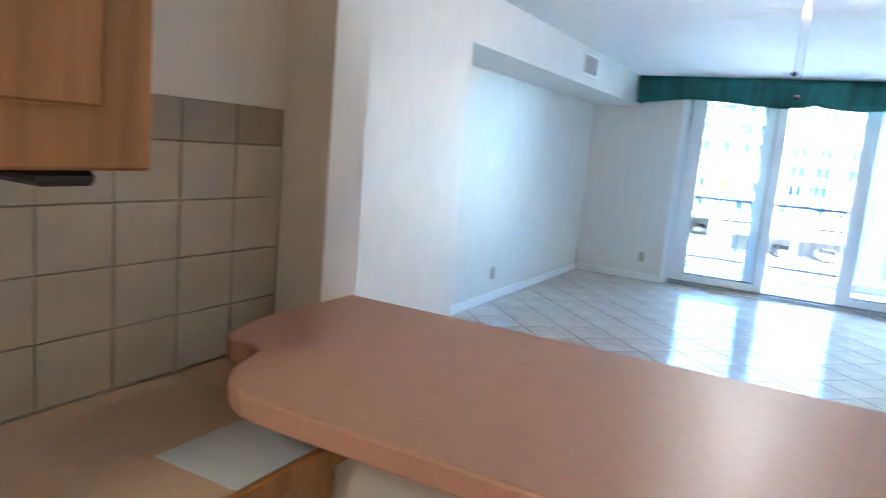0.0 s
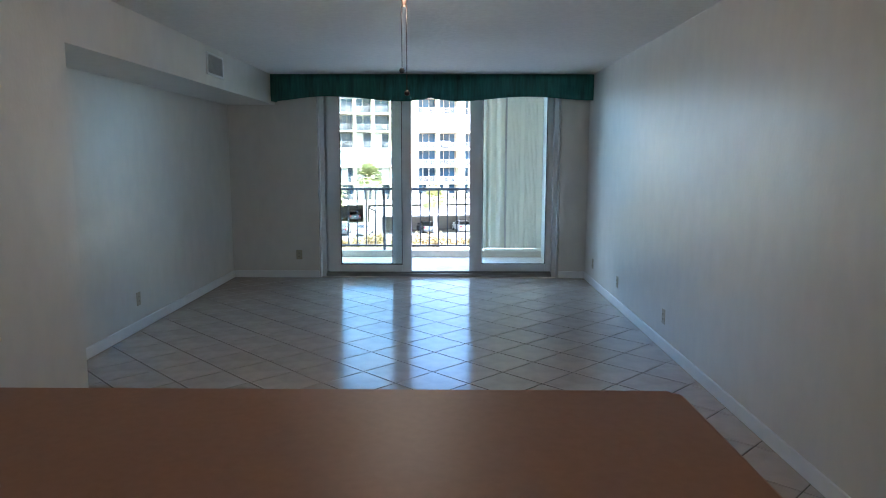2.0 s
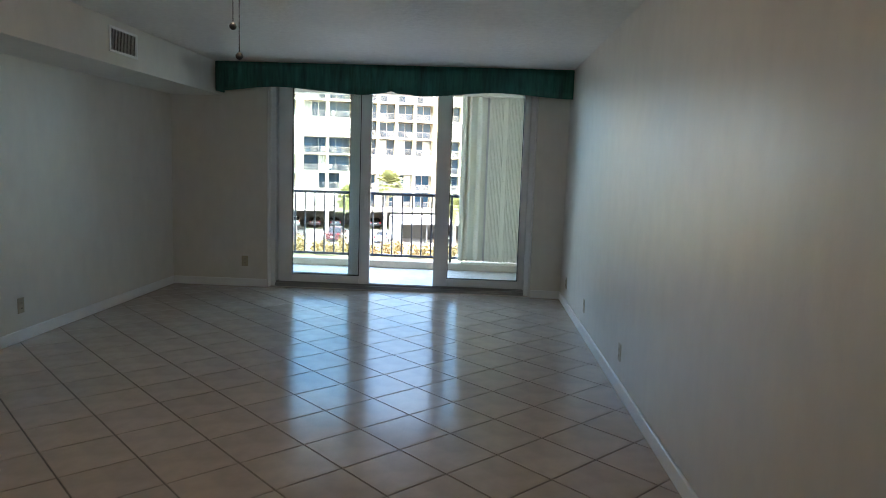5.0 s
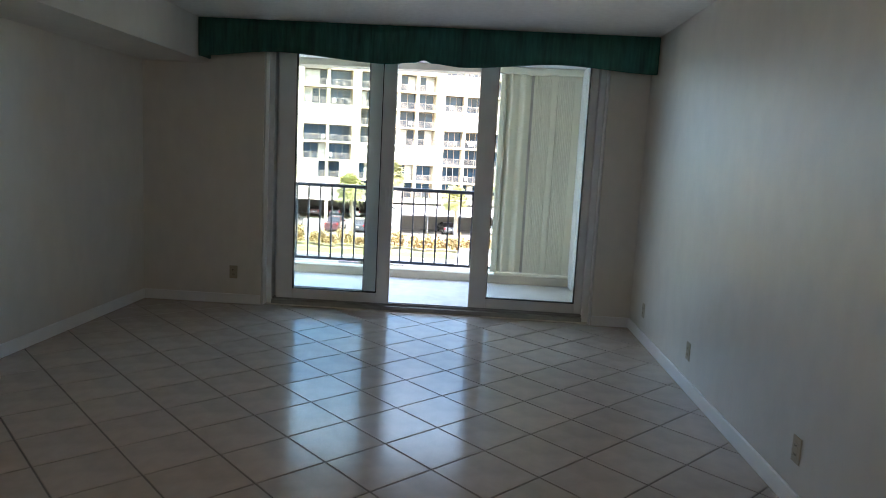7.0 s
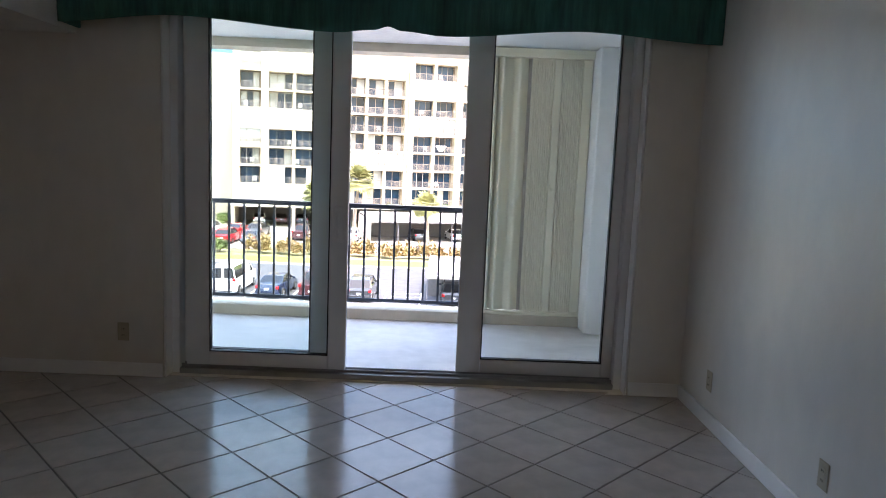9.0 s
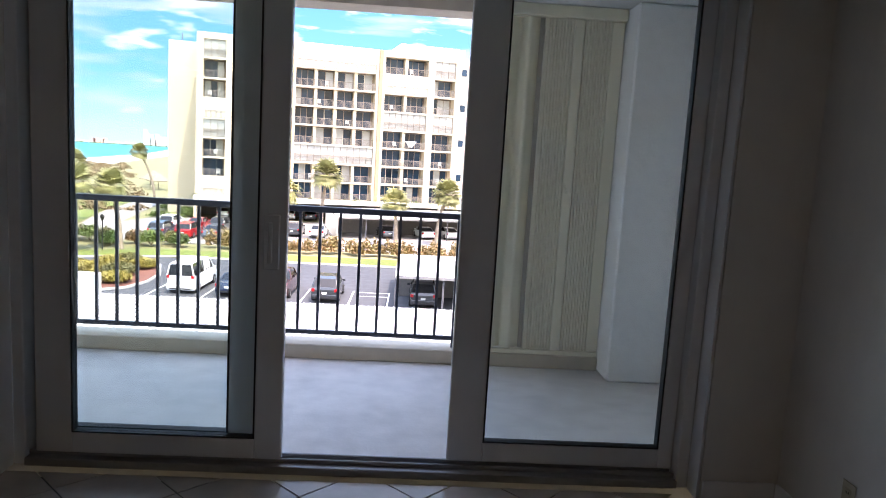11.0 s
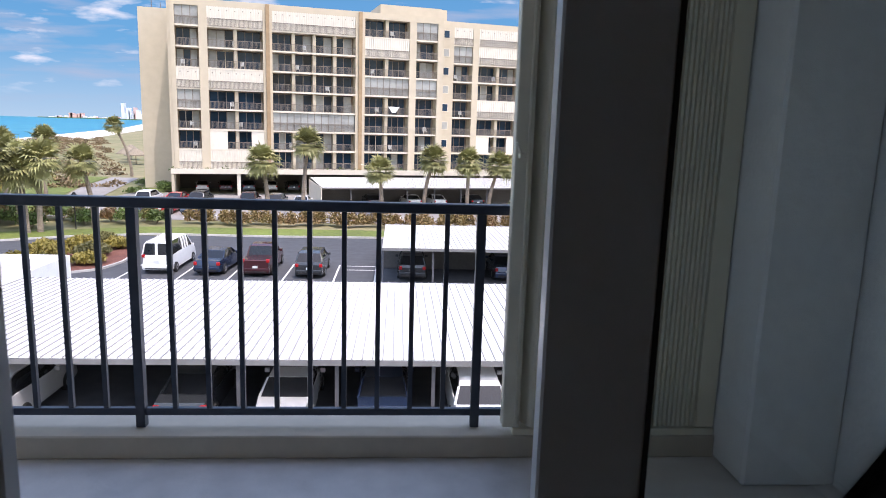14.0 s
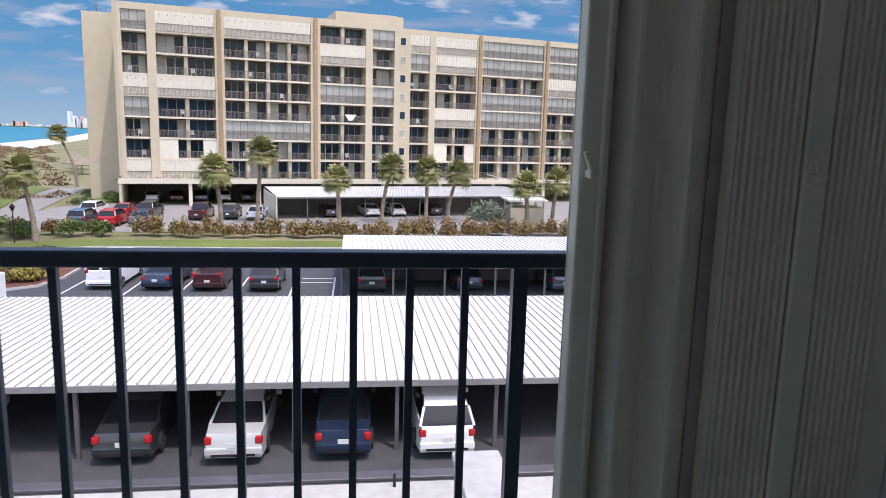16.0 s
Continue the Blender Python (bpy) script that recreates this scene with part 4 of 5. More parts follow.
def railing(u0, u1, y, z):
    bm = bmesh.new()
    box(bm, u0, u1, y - 0.03, y + 0.03, z + 0.98, z + 1.04, m=FACE)
    box(bm, u0, u1, y - 0.02, y + 0.02, z + 0.08, z + 0.12, m=FACE)
    n = int((u1 - u0) / 0.16)
    for i in range(n + 1):
        u = u0 + (u1 - u0) * i / n
        box(bm, u - 0.02, u + 0.02, y - 0.015, y + 0.015, z + 0.1, z + 1.0, m=FACE)
    return part("balustrade", bm, BALUSTER, apartments)


rng = random.Random(7)
for u0, u1, s in WINGS:
    face_part("core_wall", [(u0, u1, s + 1.7, s + 14, DECK, ROOF - 0.4)], BACKWALL_SHADE, "back wall behind the balconies, coloured dark for recess shade")
    face_part("parapet", [(u0, u1, s - 0.05, s + 1.7, 15.75, ROOF), (u0, u1, s + 13.6, s + 14, ROOF - 0.4, ROOF)], BEIGE, "beige roof parapet")
    for k in range(LEVELS + 1):
        z = DECK + FLOOR_H * k
        face_part("floor_slab", [(u0, u1, s - 0.12, s + 1.7, z - 0.13, z + 0.09)] if k < LEVELS else [(u0, u1, s, s + 1.7, z - 0.15, z)], BEIGE_PALE)
edges = []
for (a0, a1, s, _), nxt in zip(BAYS, BAYS[1:] + [None]):
    edges.append((a1, nxt[0] if nxt and nxt[2] == s else None, s))
edges += [(0.0, 0.55, 0.0), (36.6, 39.0, 2.4)]
for a, b, s in edges:
    b = a + 0.9 if b is None else b
    for k in range(1):
        face_part("pier", [(a, b, s - 0.2, s + 1.7, DECK, 15.75)], BEIGE, "beige upright pier")
for u, s in ((12.09, 0.0), (24.55, 0.0), (50.1, 2.4), (61.7, 2.4)):
    face_part("downpipe", [(u - 0.24, u + 0.24, s - 0.5, s - 0.2, DECK - 0.1, ROOF - 0.1)], TAN_STRIP, "tan rust-coloured upright strip")
face_part("stair_tower", [(32.0, 38.0, 3.0, 9.0, ROOF - 0.4, 18.2)], BEIGE, "beige stair tower above the roof")
face_part("lift_house", [(27.5, 36.4, 0.6, 8.0, ROOF - 0.4, 17.9)], BEIGE, "beige lift housing on the roof")
for k in range(LEVELS):
    z = DECK + FLOOR_H * k + 0.85
    w = face_part("stair_window", [(37.1, 38.3, 2.16, 2.26, z, z + 1.2)], BEIGE_PALE, "small stair window")
    face_part("pane", [(37.2, 38.2, 2.13, 2.17, z + 0.1, z + 1.1)], WINDOW if k % 2 else CURTAIN, "window pane", w)
for u0, u1, s, code in BAYS:
    wide = u1 - u0
    for f, ch in enumerate(code):
        z = DECK + FLOOR_H * (LEVELS - 1 - f)
        z0, z1 = z + 0.09, z + FLOOR_H - 0.13
        cells = max(1, round(wide / 3.2))
        if ch in "OP":
            # sliding windows in the back wall, parted by short piers
            cw = wide / cells
            for c in range(cells):
                a = u0 + c * cw + (0.25 if c else 0.05)
                b = u0 + (c + 1) * cw - 0.25
                pale = rng.random() < 0.14
                win = face_part("window", [(a, b, s + 1.6, s + 1.69, z0, z1 - 0.08)], BEIGE_PALE if pale else BALUSTER, "sliding window of a flat")
                n = 3 if b - a > 2.4 else 2
                for i in range(n):
                    face_part("pane", [(a + (b - a) * i / n + 0.05, a + (b - a) * (i + 1) / n - 0.05, s + 1.56, s + 1.6, z0 + 0.08, z1 - 0.16)], CURTAIN if rng.random() < 0.15 else WINDOW, "", win)
                if c:
                    face_part("divider", [(u0 + c * cw - 0.22, u0 + c * cw + 0.22, s + 0.25, s + 1.6, z0, z1)], BEIGE, "short wall between two flats")
            railing(u0, u1, s + 0.05, z)
            if rng.random() < 0.5:
                # chairs on the balcony
                a = u0 + wide * rng.uniform(0.15, 0.7)
                ch_bm = boxes((a, a + 0.5, s + 0.5, s + 1.0, z0 + 0.4, z0 + 0.46), (a, a + 0.5, s + 0.96, s + 1.02, z0 + 0.46, z0 + 1.0),
                              (a, a + 0.05, s + 0.5, s + 0.55, z0, z0 + 0.4), (a + 0.45, a + 0.5, s + 0.5, s + 0.55, z0, z0 + 0.4), m=FACE)
                part("balcony_chair", ch_bm, PLATE, apartments, "pale chair on a far balcony")
            if ch == "P":
                face_part("closed_panel", [(u0, u0 + wide * 0.32, s - 0.05, s + 0.04, z0, z1)], SCREEN, "cream closed panel")
                face_part("closed_panel", [(u1 - wide * 0.24, u1, s - 0.05, s + 0.04, z0, z1)], SCREEN, "cream closed panel")
        elif ch == "S":
            n = max(4, int(wide / 0.3))
            front = []
            for i in range(n):
                a, w = u0 + wide * i / n, wide / n
                front += [(a, s - 0.1), (a + w * 0.7, s - 0.1), (a + w * 0.74, s - 0.02), (a + w * 0.96, s - 0.02)]
            bm = prism(bmesh.new(), front + [(u1, s + 0.1), (u0, s + 0.1)], z0, z1)
            bmesh.ops.transform(bm, matrix=FACE, verts=bm.verts[:])
            part("hurricane_panel", bm, SCREEN, apartments, "cream ribbed storm panel closing a balcony")
            if f in (0, 3):
                for i in range(n // 3):
                    uc = u0 + wide * (i + 0.5) / (n // 3)
                    face_part("peep_hole", [(uc - 0.06, uc + 0.06, s - 0.13, s - 0.101, z1 - 0.5, z1 - 0.38)], BALUSTER, "small dark opening")
            railing(u0, u1, s - 0.16, z)
        else:
            n = max(2, round(wide / 0.95))
            w = face_part("glazed_screen", [(u0, u1, s + 0.125, s + 0.235, z0 + 1.0, z0 + 1.08)], BALUSTER, "dark framed glazed-in balcony")
            for i in range(n + 1):
                face_part("mullion", [(u0 + wide * i / n - 0.04, u0 + wide * i / n + 0.04, s + 0.12, s + 0.24, z0, z1)], BALUSTER, "", w)
            for i in range(n):
                face_part("pane", [(u0 + wide * i / n + 0.05, u0 + wide * (i + 1) / n - 0.05, s + 0.16, s + 0.2, z0, z1)], CURTAIN, "", w)
            railing(u0, u1, s + 0.05, z)
bm = prism(bmesh.new(), [(28.6, -0.2), (30.3, -0.2), (30.3, -0.14), (28.6, -0.14)], 3.1, 3.95)
for v in bm.verts:
    if v.co.z < 3.5:
        v.co.x = 29.45 + (v.co.x - 29.45) * 0.3
bmesh.ops.transform(bm, matrix=FACE, verts=bm.verts[:])
part("hanging_cloth", bm, PLATE, apartments, "white cloth hung over a balustrade")
# wing behind the front block, set back on the beach side
face_part("rear_wall", [(-4.7, 0.0, 9.0, 14.0, G, ROOF - 0.2)], BEIGE, "blank beige end wall of the rear wing")
face_part("side_wall", [(-0.35, 0.0, 0.0, 9.0, G, ROOF)], BEIGE, "blank beige side wall")
face_part("roof", [(0.0, 36.6, 1.7, 13.6, ROOF - 0.39, ROOF - 0.3), (36.6, 78, 4.1, 16.0, ROOF - 0.39, ROOF - 0.3)], KERB, "flat grey roof")
face_part("antenna", [(-3.0, -2.9, 10, 10.1, ROOF - 0.5, ROOF + 1.0), (-1.9, -1.82, 11, 11.1, ROOF - 0.5, ROOF + 0.8)], POST, "thin roof antennas")
# podium with the open garage
face_part("deck", [(-0.4, 78, -2.6, 4.2, DECK - 0.42, DECK - 0.14)], BEIGE_PALE, "pale podium slab over the garage")
face_part("planter_wall", [(-0.4, 78, -2.6, -2.4, DECK - 0.14, DECK + 0.25)], BEIGE_PALE, "low pale planter wall")
face_part("garage_back", [(0, 78, 9.0, 9.2, G, DECK - 0.42)], SHADE_DARK, "garage back wall coloured dark for shade")
face_part("garage_side", [(-0.35, 0.0, -2.5, -1.0, G, DECK - 0.42)], BEIGE, "garage corner wall")
for k in range(9):
    u = 8.0 + 8.6 * k
    face_part("garage_column", [(u - 0.22, u + 0.22, -2.45, -1.95, G, DECK - 0.42)], BEIGE_PALE, "pale garage column")
for u in (24.5, 50.2, 62.0):
    part("stair_rail", tube(bmesh.new(), [FACE @ Vector((u, -1.5, DECK + 1.0)), FACE @ Vector((u + 2.6, -1.8, DECK + 0.4)), FACE @ Vector((u + 3.0, -1.8, DECK - 0.1))], 0.07, 6), BEIGE_PALE, apartments, "pale slanting rail on the podium")


# ---- plants ----
def leaf_cloud(bm, centre, radii, count, size, seed, flat=0.0):
    """Many small leaves scattered through a lumpy volume."""
    r = random.Random(seed)
    for _ in range(count):
        v = Vector((r.gauss(0, 1), r.gauss(0, 1), r.gauss(0, 1))).normalized()
        rad = r.uniform(0.45, 1.0) * (0.8 + 0.35 * noise.noise(v * 2.2 + Vector((seed * 1.7, 0, 0))))
        p = Vector(centre) + Vector((v.x * radii[0], v.y * radii[1], abs(v.z) * radii[2] if flat else v.z * radii[2])) * rad
        q = Euler((r.uniform(-1.2, 1.2), r.uniform(-1.2, 1.2), r.uniform(0, 6.3))).to_matrix()
        s = size * r.uniform(0.6, 1.3)
        a = [bm.verts.new(p + q @ Vector(o)) for o in ((-s, 0, 0), (0, -s * 0.5, 0.05 * s), (s, 0, 0), (0, s * 0.5, 0.05 * s))]
        bm.faces.new(a)
    return bm


def frond_mesh(seed, count=84, length=1.25, dry=False):
    """A crown of fan palm fronds with split leaflets."""
    r = random.Random(seed)
    bm = bmesh.new()
    for i in range(count):
        az = i * 2.39996 + r.uniform(-0.2, 0.2)
        el = r.uniform(-0.9, -0.35) if dry else (1.4 - 2.15 * (i / count) ** 0.8 + r.uniform(-0.2, 0.2))
        d = Vector((math.cos(az) * math.cos(el), math.sin(az) * math.cos(el), math.sin(el)))
        L = length * r.uniform(0.8, 1.15)
        stem = d * L * 0.55
        side = d.cross(Vector((0, 0, 1))).normalized()
        upv = side.cross(d).normalized()
        w = 0.018
        bm.faces.new([bm.verts.new(p) for p in (side * -w, side * w, stem + side * w, stem - side * w)])
        leaflets = 13
        for j in range(leaflets):
            a = (j / (leaflets - 1) - 0.5) * 2.5
            dirn = (d * math.cos(a) + side * math.sin(a)).normalized()
            ln = L * (0.8 - 0.2 * abs(a) / 1.25) * r.uniform(0.75, 1.15)
            mid = stem + dirn * ln * 0.6 + upv * 0.05
            tip = stem + dirn * ln + Vector((0, 0, -r.uniform(0.08, 0.3) * ln))
            perp = dirn.cross(upv).normalized() * 0.046 * L
            b0, m0, m1, t0 = bm.verts.new(stem), bm.verts.new(mid + perp), bm.verts.new(mid - perp), bm.verts.new(tip)
            bm.faces.new((b0, m0, t0, m1))
    return bm


CROWNS = []
for s in (3, 11, 29):
    me = bpy.data.meshes.new("crown")
    b_ = frond_mesh(s)
    b_.to_mesh(me)
    b_.free()
    me.materials.append(FROND)
    CROWNS.append(me)
SKIRT = bpy.data.meshes.new("dry_skirt")
b_ = frond_mesh(5, 14, 0.8, True)
b_.to_mesh(SKIRT)
b_.free()
SKIRT.materials.append(DRY)
palm_rng = random.Random(21)


def palm(x, y, height, lean=(0, 0), size=1.0, z=G, label="sabal palm with a rough grey trunk", group="palms"):
    t = thing("palm_tree", label, "palm tree", (x, y, z), group=group)
    pts, rad = [], []
    for i in range(9):
        s = i / 8
        pts.append((x + lean[0] * s * s, y + lean[1] * s * s, z + height * s))
        rad.append((0.23 - 0.07 * s + 0.015 * (i % 2)) * (1.15 if i == 0 else 1) * (0.8 + 0.2 * size))
    part("trunk", tube(bmesh.new(), pts, rad, 10), TRUNK, t)
    topm = Matrix.Translation(pts[-1]) @ Matrix.Rotation(palm_rng.uniform(0, 6.28), 4, "Z") @ Matrix.Scale(size * palm_rng.uniform(0.9, 1.12), 4)
    share("crown", palm_rng.choice(CROWNS), t, topm)
    share("dry_skirt", SKIRT, t, topm @ Matrix.Scale(0.75, 4))["label"] = "hanging dry brown fronds"
    return t


for x, y, h, lx in ((-14.5, 68.2, 5.6, -0.5), (-12.0, 75.0, 7.2, 0.6), (-3.3, 73.5, 4.6, -0.3), (1.3, 76.0, 5.8, 1.0), (6.3, 76.6, 5.6, 0.1), (9.1, 79.0, 5.2, 1.2), (16.2, 69.6, 4.6, -0.2), (19.0, 70.0, 5.0, 0.4)):
    palm(x, y, h + 0.3, (lx, 0), 1.18, label="sabal palm rising from the hedge before the parking lot")
for x, y, h, lx in ((-28.6, 61.6, 5.6, -0.9), (-34.6, 56.5, 5.8, 0.2), (-32.6, 58.0, 5.0, -0.3), (-31.8, 58.6, 5.9, 0.3), (-36.4, 60.0, 5.4, -0.4), (-39.5, 62.0, 5.9, 0.3), (-41.8, 59.5, 5.0, -0.2), (-37.8, 66.5, 5.6, 0.5),
                    (-44.5, 66, 6.2, 0.2), (-47, 62, 5.8, -0.3), (-43.0, 74, 5.8, 0.4), (-46.8, 119, 8.2, -2.6), (-43.3, 83, 6.8, 0.3), (-52, 80, 6.4, 0.2), (-56, 92, 7.0, 0.0), (-58, 70, 6.0, 0.4), (-62, 84, 6.4, -0.2), (-35.8, 63.0, 5.0, 0.2), (-40.6, 65.5, 5.6, -0.3), (-45.2, 58.2, 5.4, 0.3), (-48.6, 66.4, 6.0, 0.2), (-51.5, 60.6, 5.7, -0.2), (-54.0, 67.5, 6.2, 0.3), (-50.2, 74.0, 6.3, 0.1), (-46.2, 80.5, 6.4, -0.3), (-57.5, 61.0, 5.6, 0.2), (-60.5, 76.0, 6.3, -0.1)):
    palm(x, y, h + 0.2, (lx, 0), 1.22, label="leaning sabal palm beside the beach lane" if abs(lx) > 0.8 else "sabal palm in the garden beside the lane")


def bush(name, x, y, rx, ry, rz, material, label, count=420, size=0.14, seed=1, z=G, group="shrubs"):
    b = thing(name, label, "shrub", (x, y, z), group=group)
    for k in range(5):
        a = k * 1.256 + seed
        part("stem", tube(bmesh.new(), [(x, y, z), (x + rx * 0.5 * math.cos(a), y + ry * 0.5 * math.sin(a), z + rz * 0.7)], [0.05, 0.015], 5), TRUNK, b)
    part("foliage", leaf_cloud(bmesh.new(), (x, y, z + rz * 0.25), (rx, ry, rz * 0.85), count, size, seed, 1.0), material, b)
    return b


for i, (x, y, r, h) in enumerate(((-24.2, 44.0, 1.7, 0.95), (-22.3, 45.6, 1.3, 0.85), (-25.7, 47.5, 1.7, 1.0), (-23.2, 48.5, 1.6, 0.95), (-25.2, 51.2, 1.6, 1.0), (-22.6, 51.6, 1.3, 0.9), (-24.6, 53.8, 1.4, 0.9), (-26.6, 44.9, 1.4, 0.9),
                                 (-27.0, 49.6, 1.4, 0.95))):
    bush("shrub", x, y, r, r, h, GOLD_LEAF if i % 3 else OLIVE_LEAF, "low clipped golden-green shrub on the mulch island" if i % 3 else "low clipped olive-green shrub on the mulch island", 2600, 0.12, i + 3, G + 0.1)
bush("shrub", 12.6, 73.0, 2.9, 2.0, 3.3, GREY_LEAF, "large silvery grey-green shrub beside the service hut", 2600, 0.17, 77)
for i, (x, y, r, h, m_) in enumerate(((-36.5, 63.5, 1.8, 1.6, LEAF), (-34.0, 61.5, 1.6, 1.5, LEAF), (-38.6, 61.0, 1.8, 1.8, LEAF), (-42.0, 64.0, 2.2, 2.0, LEAF), (-30.4, 63.8, 1.3, 1.5, LEAF), (-27.0, 64.8, 1.5, 1.8, LEAF),
                                     (-24.4, 65.2, 1.2, 1.5, LEAF), (-33.2, 95.0, 1.6, 1.4, LEAF), (-34.8, 99.0, 1.6, 1.2, LEAF), (-36.2, 92.0, 1.8, 0.9, LEAF), (-34.2, 90.0, 1.4, 0.8, LEAF), (-39.0, 104.0, 2.0, 1.1, LEAF), (-52.0, 88, 3, 1.6, GOLD_LEAF),
                                     (-57.0, 78, 3.2, 2.2, LEAF), (-50.0, 72, 2.6, 2.2, LEAF), (-62.0, 74, 3.4, 2.8, LEAF), (-56, 64, 3.2, 2.8, LEAF), (-31.6, 65.6, 1.5, 1.6, OLIVE_LEAF), (-33.6, 66.4, 1.6, 1.8, LEAF), (-29.0, 66.0, 1.2, 1.5, SEAGRAPE), (-35.6, 67.0, 1.6, 1.7, OLIVE_LEAF), (-25.8, 66.6, 1.2, 1.4, OLIVE_LEAF), (-38.8, 64.6, 1.7, 1.9, SEAGRAPE), (-40.4, 67.6, 2.0, 2.0, LEAF), (-44.0, 61.0, 2.0, 2.1, OLIVE_LEAF), (-49, 58, 3.0, 2.6, LEAF), (-66, 96, 4, 2.6, LEAF), (-55, 104, 3.4, 1.5, GOLD_LEAF), (-46, 54, 2.8, 2.4, LEAF))):
    bush("shrub", x, y, r, r, h, m_, "green garden shrub beside the lane", 900, 0.15, 100 + i)
# hedge of sea grape along the parking lot, and beach scrub
bm = bmesh.new()
hr = random.Random(5)
for i in range(44):
    x = -21.5 + i * 1.05
    leaf_cloud(bm, (x + hr.uniform(-0.3, 0.3), 65.3 + hr.uniform(-0.7, 0.9) + max(0, x) * 0.12, G + 0.3), (0.95, 1.0, hr.uniform(1.3, 2.4)), 460, 0.15, 300 + i, 1.0)
tagged(part("sea_grape_hedge", bm, SEAGRAPE), "red-brown and green sea grape hedge along the parking lot", "hedge", kind="stuff")
bm = bmesh.new()
for i in range(36):
    u = i * 2.15
    p = FACE @ Vector((u, -2.1, DECK))
    leaf_cloud(bm, (p.x, p.y, p.z - 0.1), (1.1, 0.35, hr.uniform(0.5, 0.9)), 90, 0.11, 500 + i, 1.0)
tagged(part("podium_planting", bm, LEAF), "green and brown planting along the podium edge", "planting", kind="stuff")
bm = bmesh.new()
for i in range(240):
    y = hr.uniform(95, 330)
    x = -48 - (y - 95) * 0.42 + hr.uniform(-22, 9)
    leaf_cloud(bm, (x, y, G - 0.1), (hr.uniform(1.5, 4), hr.uniform(1.5, 4), hr.uniform(0.6, 1.6)), 110, 0.3, 700 + i, 1.0)
tagged(part("dune_scrub", bm, DRY), "dry brown scrub on the dunes behind the beach", "scrub", kind="stuff")
bm = bmesh.new()
for i in range(46):
    y = hr.uniform(62, 130)
    x = -62 - hr.uniform(0, 55) - (y - 62) * 0.1
    leaf_cloud(bm, (x, y, G), (hr.uniform(2.5, 4.5), hr.uniform(2.5, 4.5), hr.uniform(2.0, 4.2)), 260, 0.33, 900 + i, 1.0)
tagged(part("beach_woods", bm, LEAF), "dense green coastal shrubs before the beach", "woods", kind="stuff")
THATCH = mat("dry_thatch", (0.30, 0.25, 0.18), 0.95, var=0.25, scale=6, bump=0.6, bump_scale=12)
for x, y in ((-57.5, 150.0), (-61.5, 156.0), (-56.0, 160.0), (-64.5, 166.0)):
    hut_ = thing("beach_shelter", "round thatched beach shelter on a post among the dunes", "beach shelter", (x, y, G - 0.06), group="beach shelters")
    part("post", tube(bmesh.new(), [(x, y, G - 0.06), (x, y, G + 2.3)], 0.09, 8), TRUNK, hut_)
    part("thatch", lathe(bmesh.new(), [(2.35, G + 1.9), (2.4, G + 2.05), (1.5, G + 2.7), (0.5, G + 3.4), (0.08, G + 3.65)], (x, y, 0), 14), THATCH, hut_, "grey-brown thatched cone")
lampx, lampy = -29.9, 60.8
lp = thing("street_lamp", "dark garden lamp post with a lantern head", "street lamp", (lampx, lampy, G))
part("post", tube(bmesh.new(), [(lampx, lampy, G), (lampx, lampy, G + 2.7)], 0.05, 8), DARK, lp)
part("lantern", lathe(bmesh.new(), [(0.08, G + 2.7), (0.2, G + 3.0), (0.24, G + 3.05), (0.05, G + 3.3)], (lampx, lampy, 0), 10), DARK, lp)

# ---- far city and clouds ----
city = thing("far_city", "pale distant row of seaside towers", "skyline", (-2000, 3900, G - 2), kind="structure")
cr = random.Random(4)
for i in range(44):
    f = 0.56 + 0.58 * i / 43
    x = -2500 + 1080 * f + cr.uniform(-6, 6)
    h = 13 * cr.uniform(0.5, 1.2)
    if 0.65 < f < 0.71:
        h = cr.uniform(24, 30)
    elif f > 0.9:
        h = cr.uniform(48, 92) if i % 3 else 34
    part("tower", boxes((x, x + cr.uniform(10, 20), 3900, 3930, G - 2, G - 2 + h)), HAZE_PINK if 0.65 < f < 0.71 or i % 7 == 3 else HAZE, city)
strip("far_shore", [(-1930, 3850), (-800, 3850), (-800, 4000), (-1850, 4000)], G + 2, LEAF, "dark low far shore", "shore", 8)


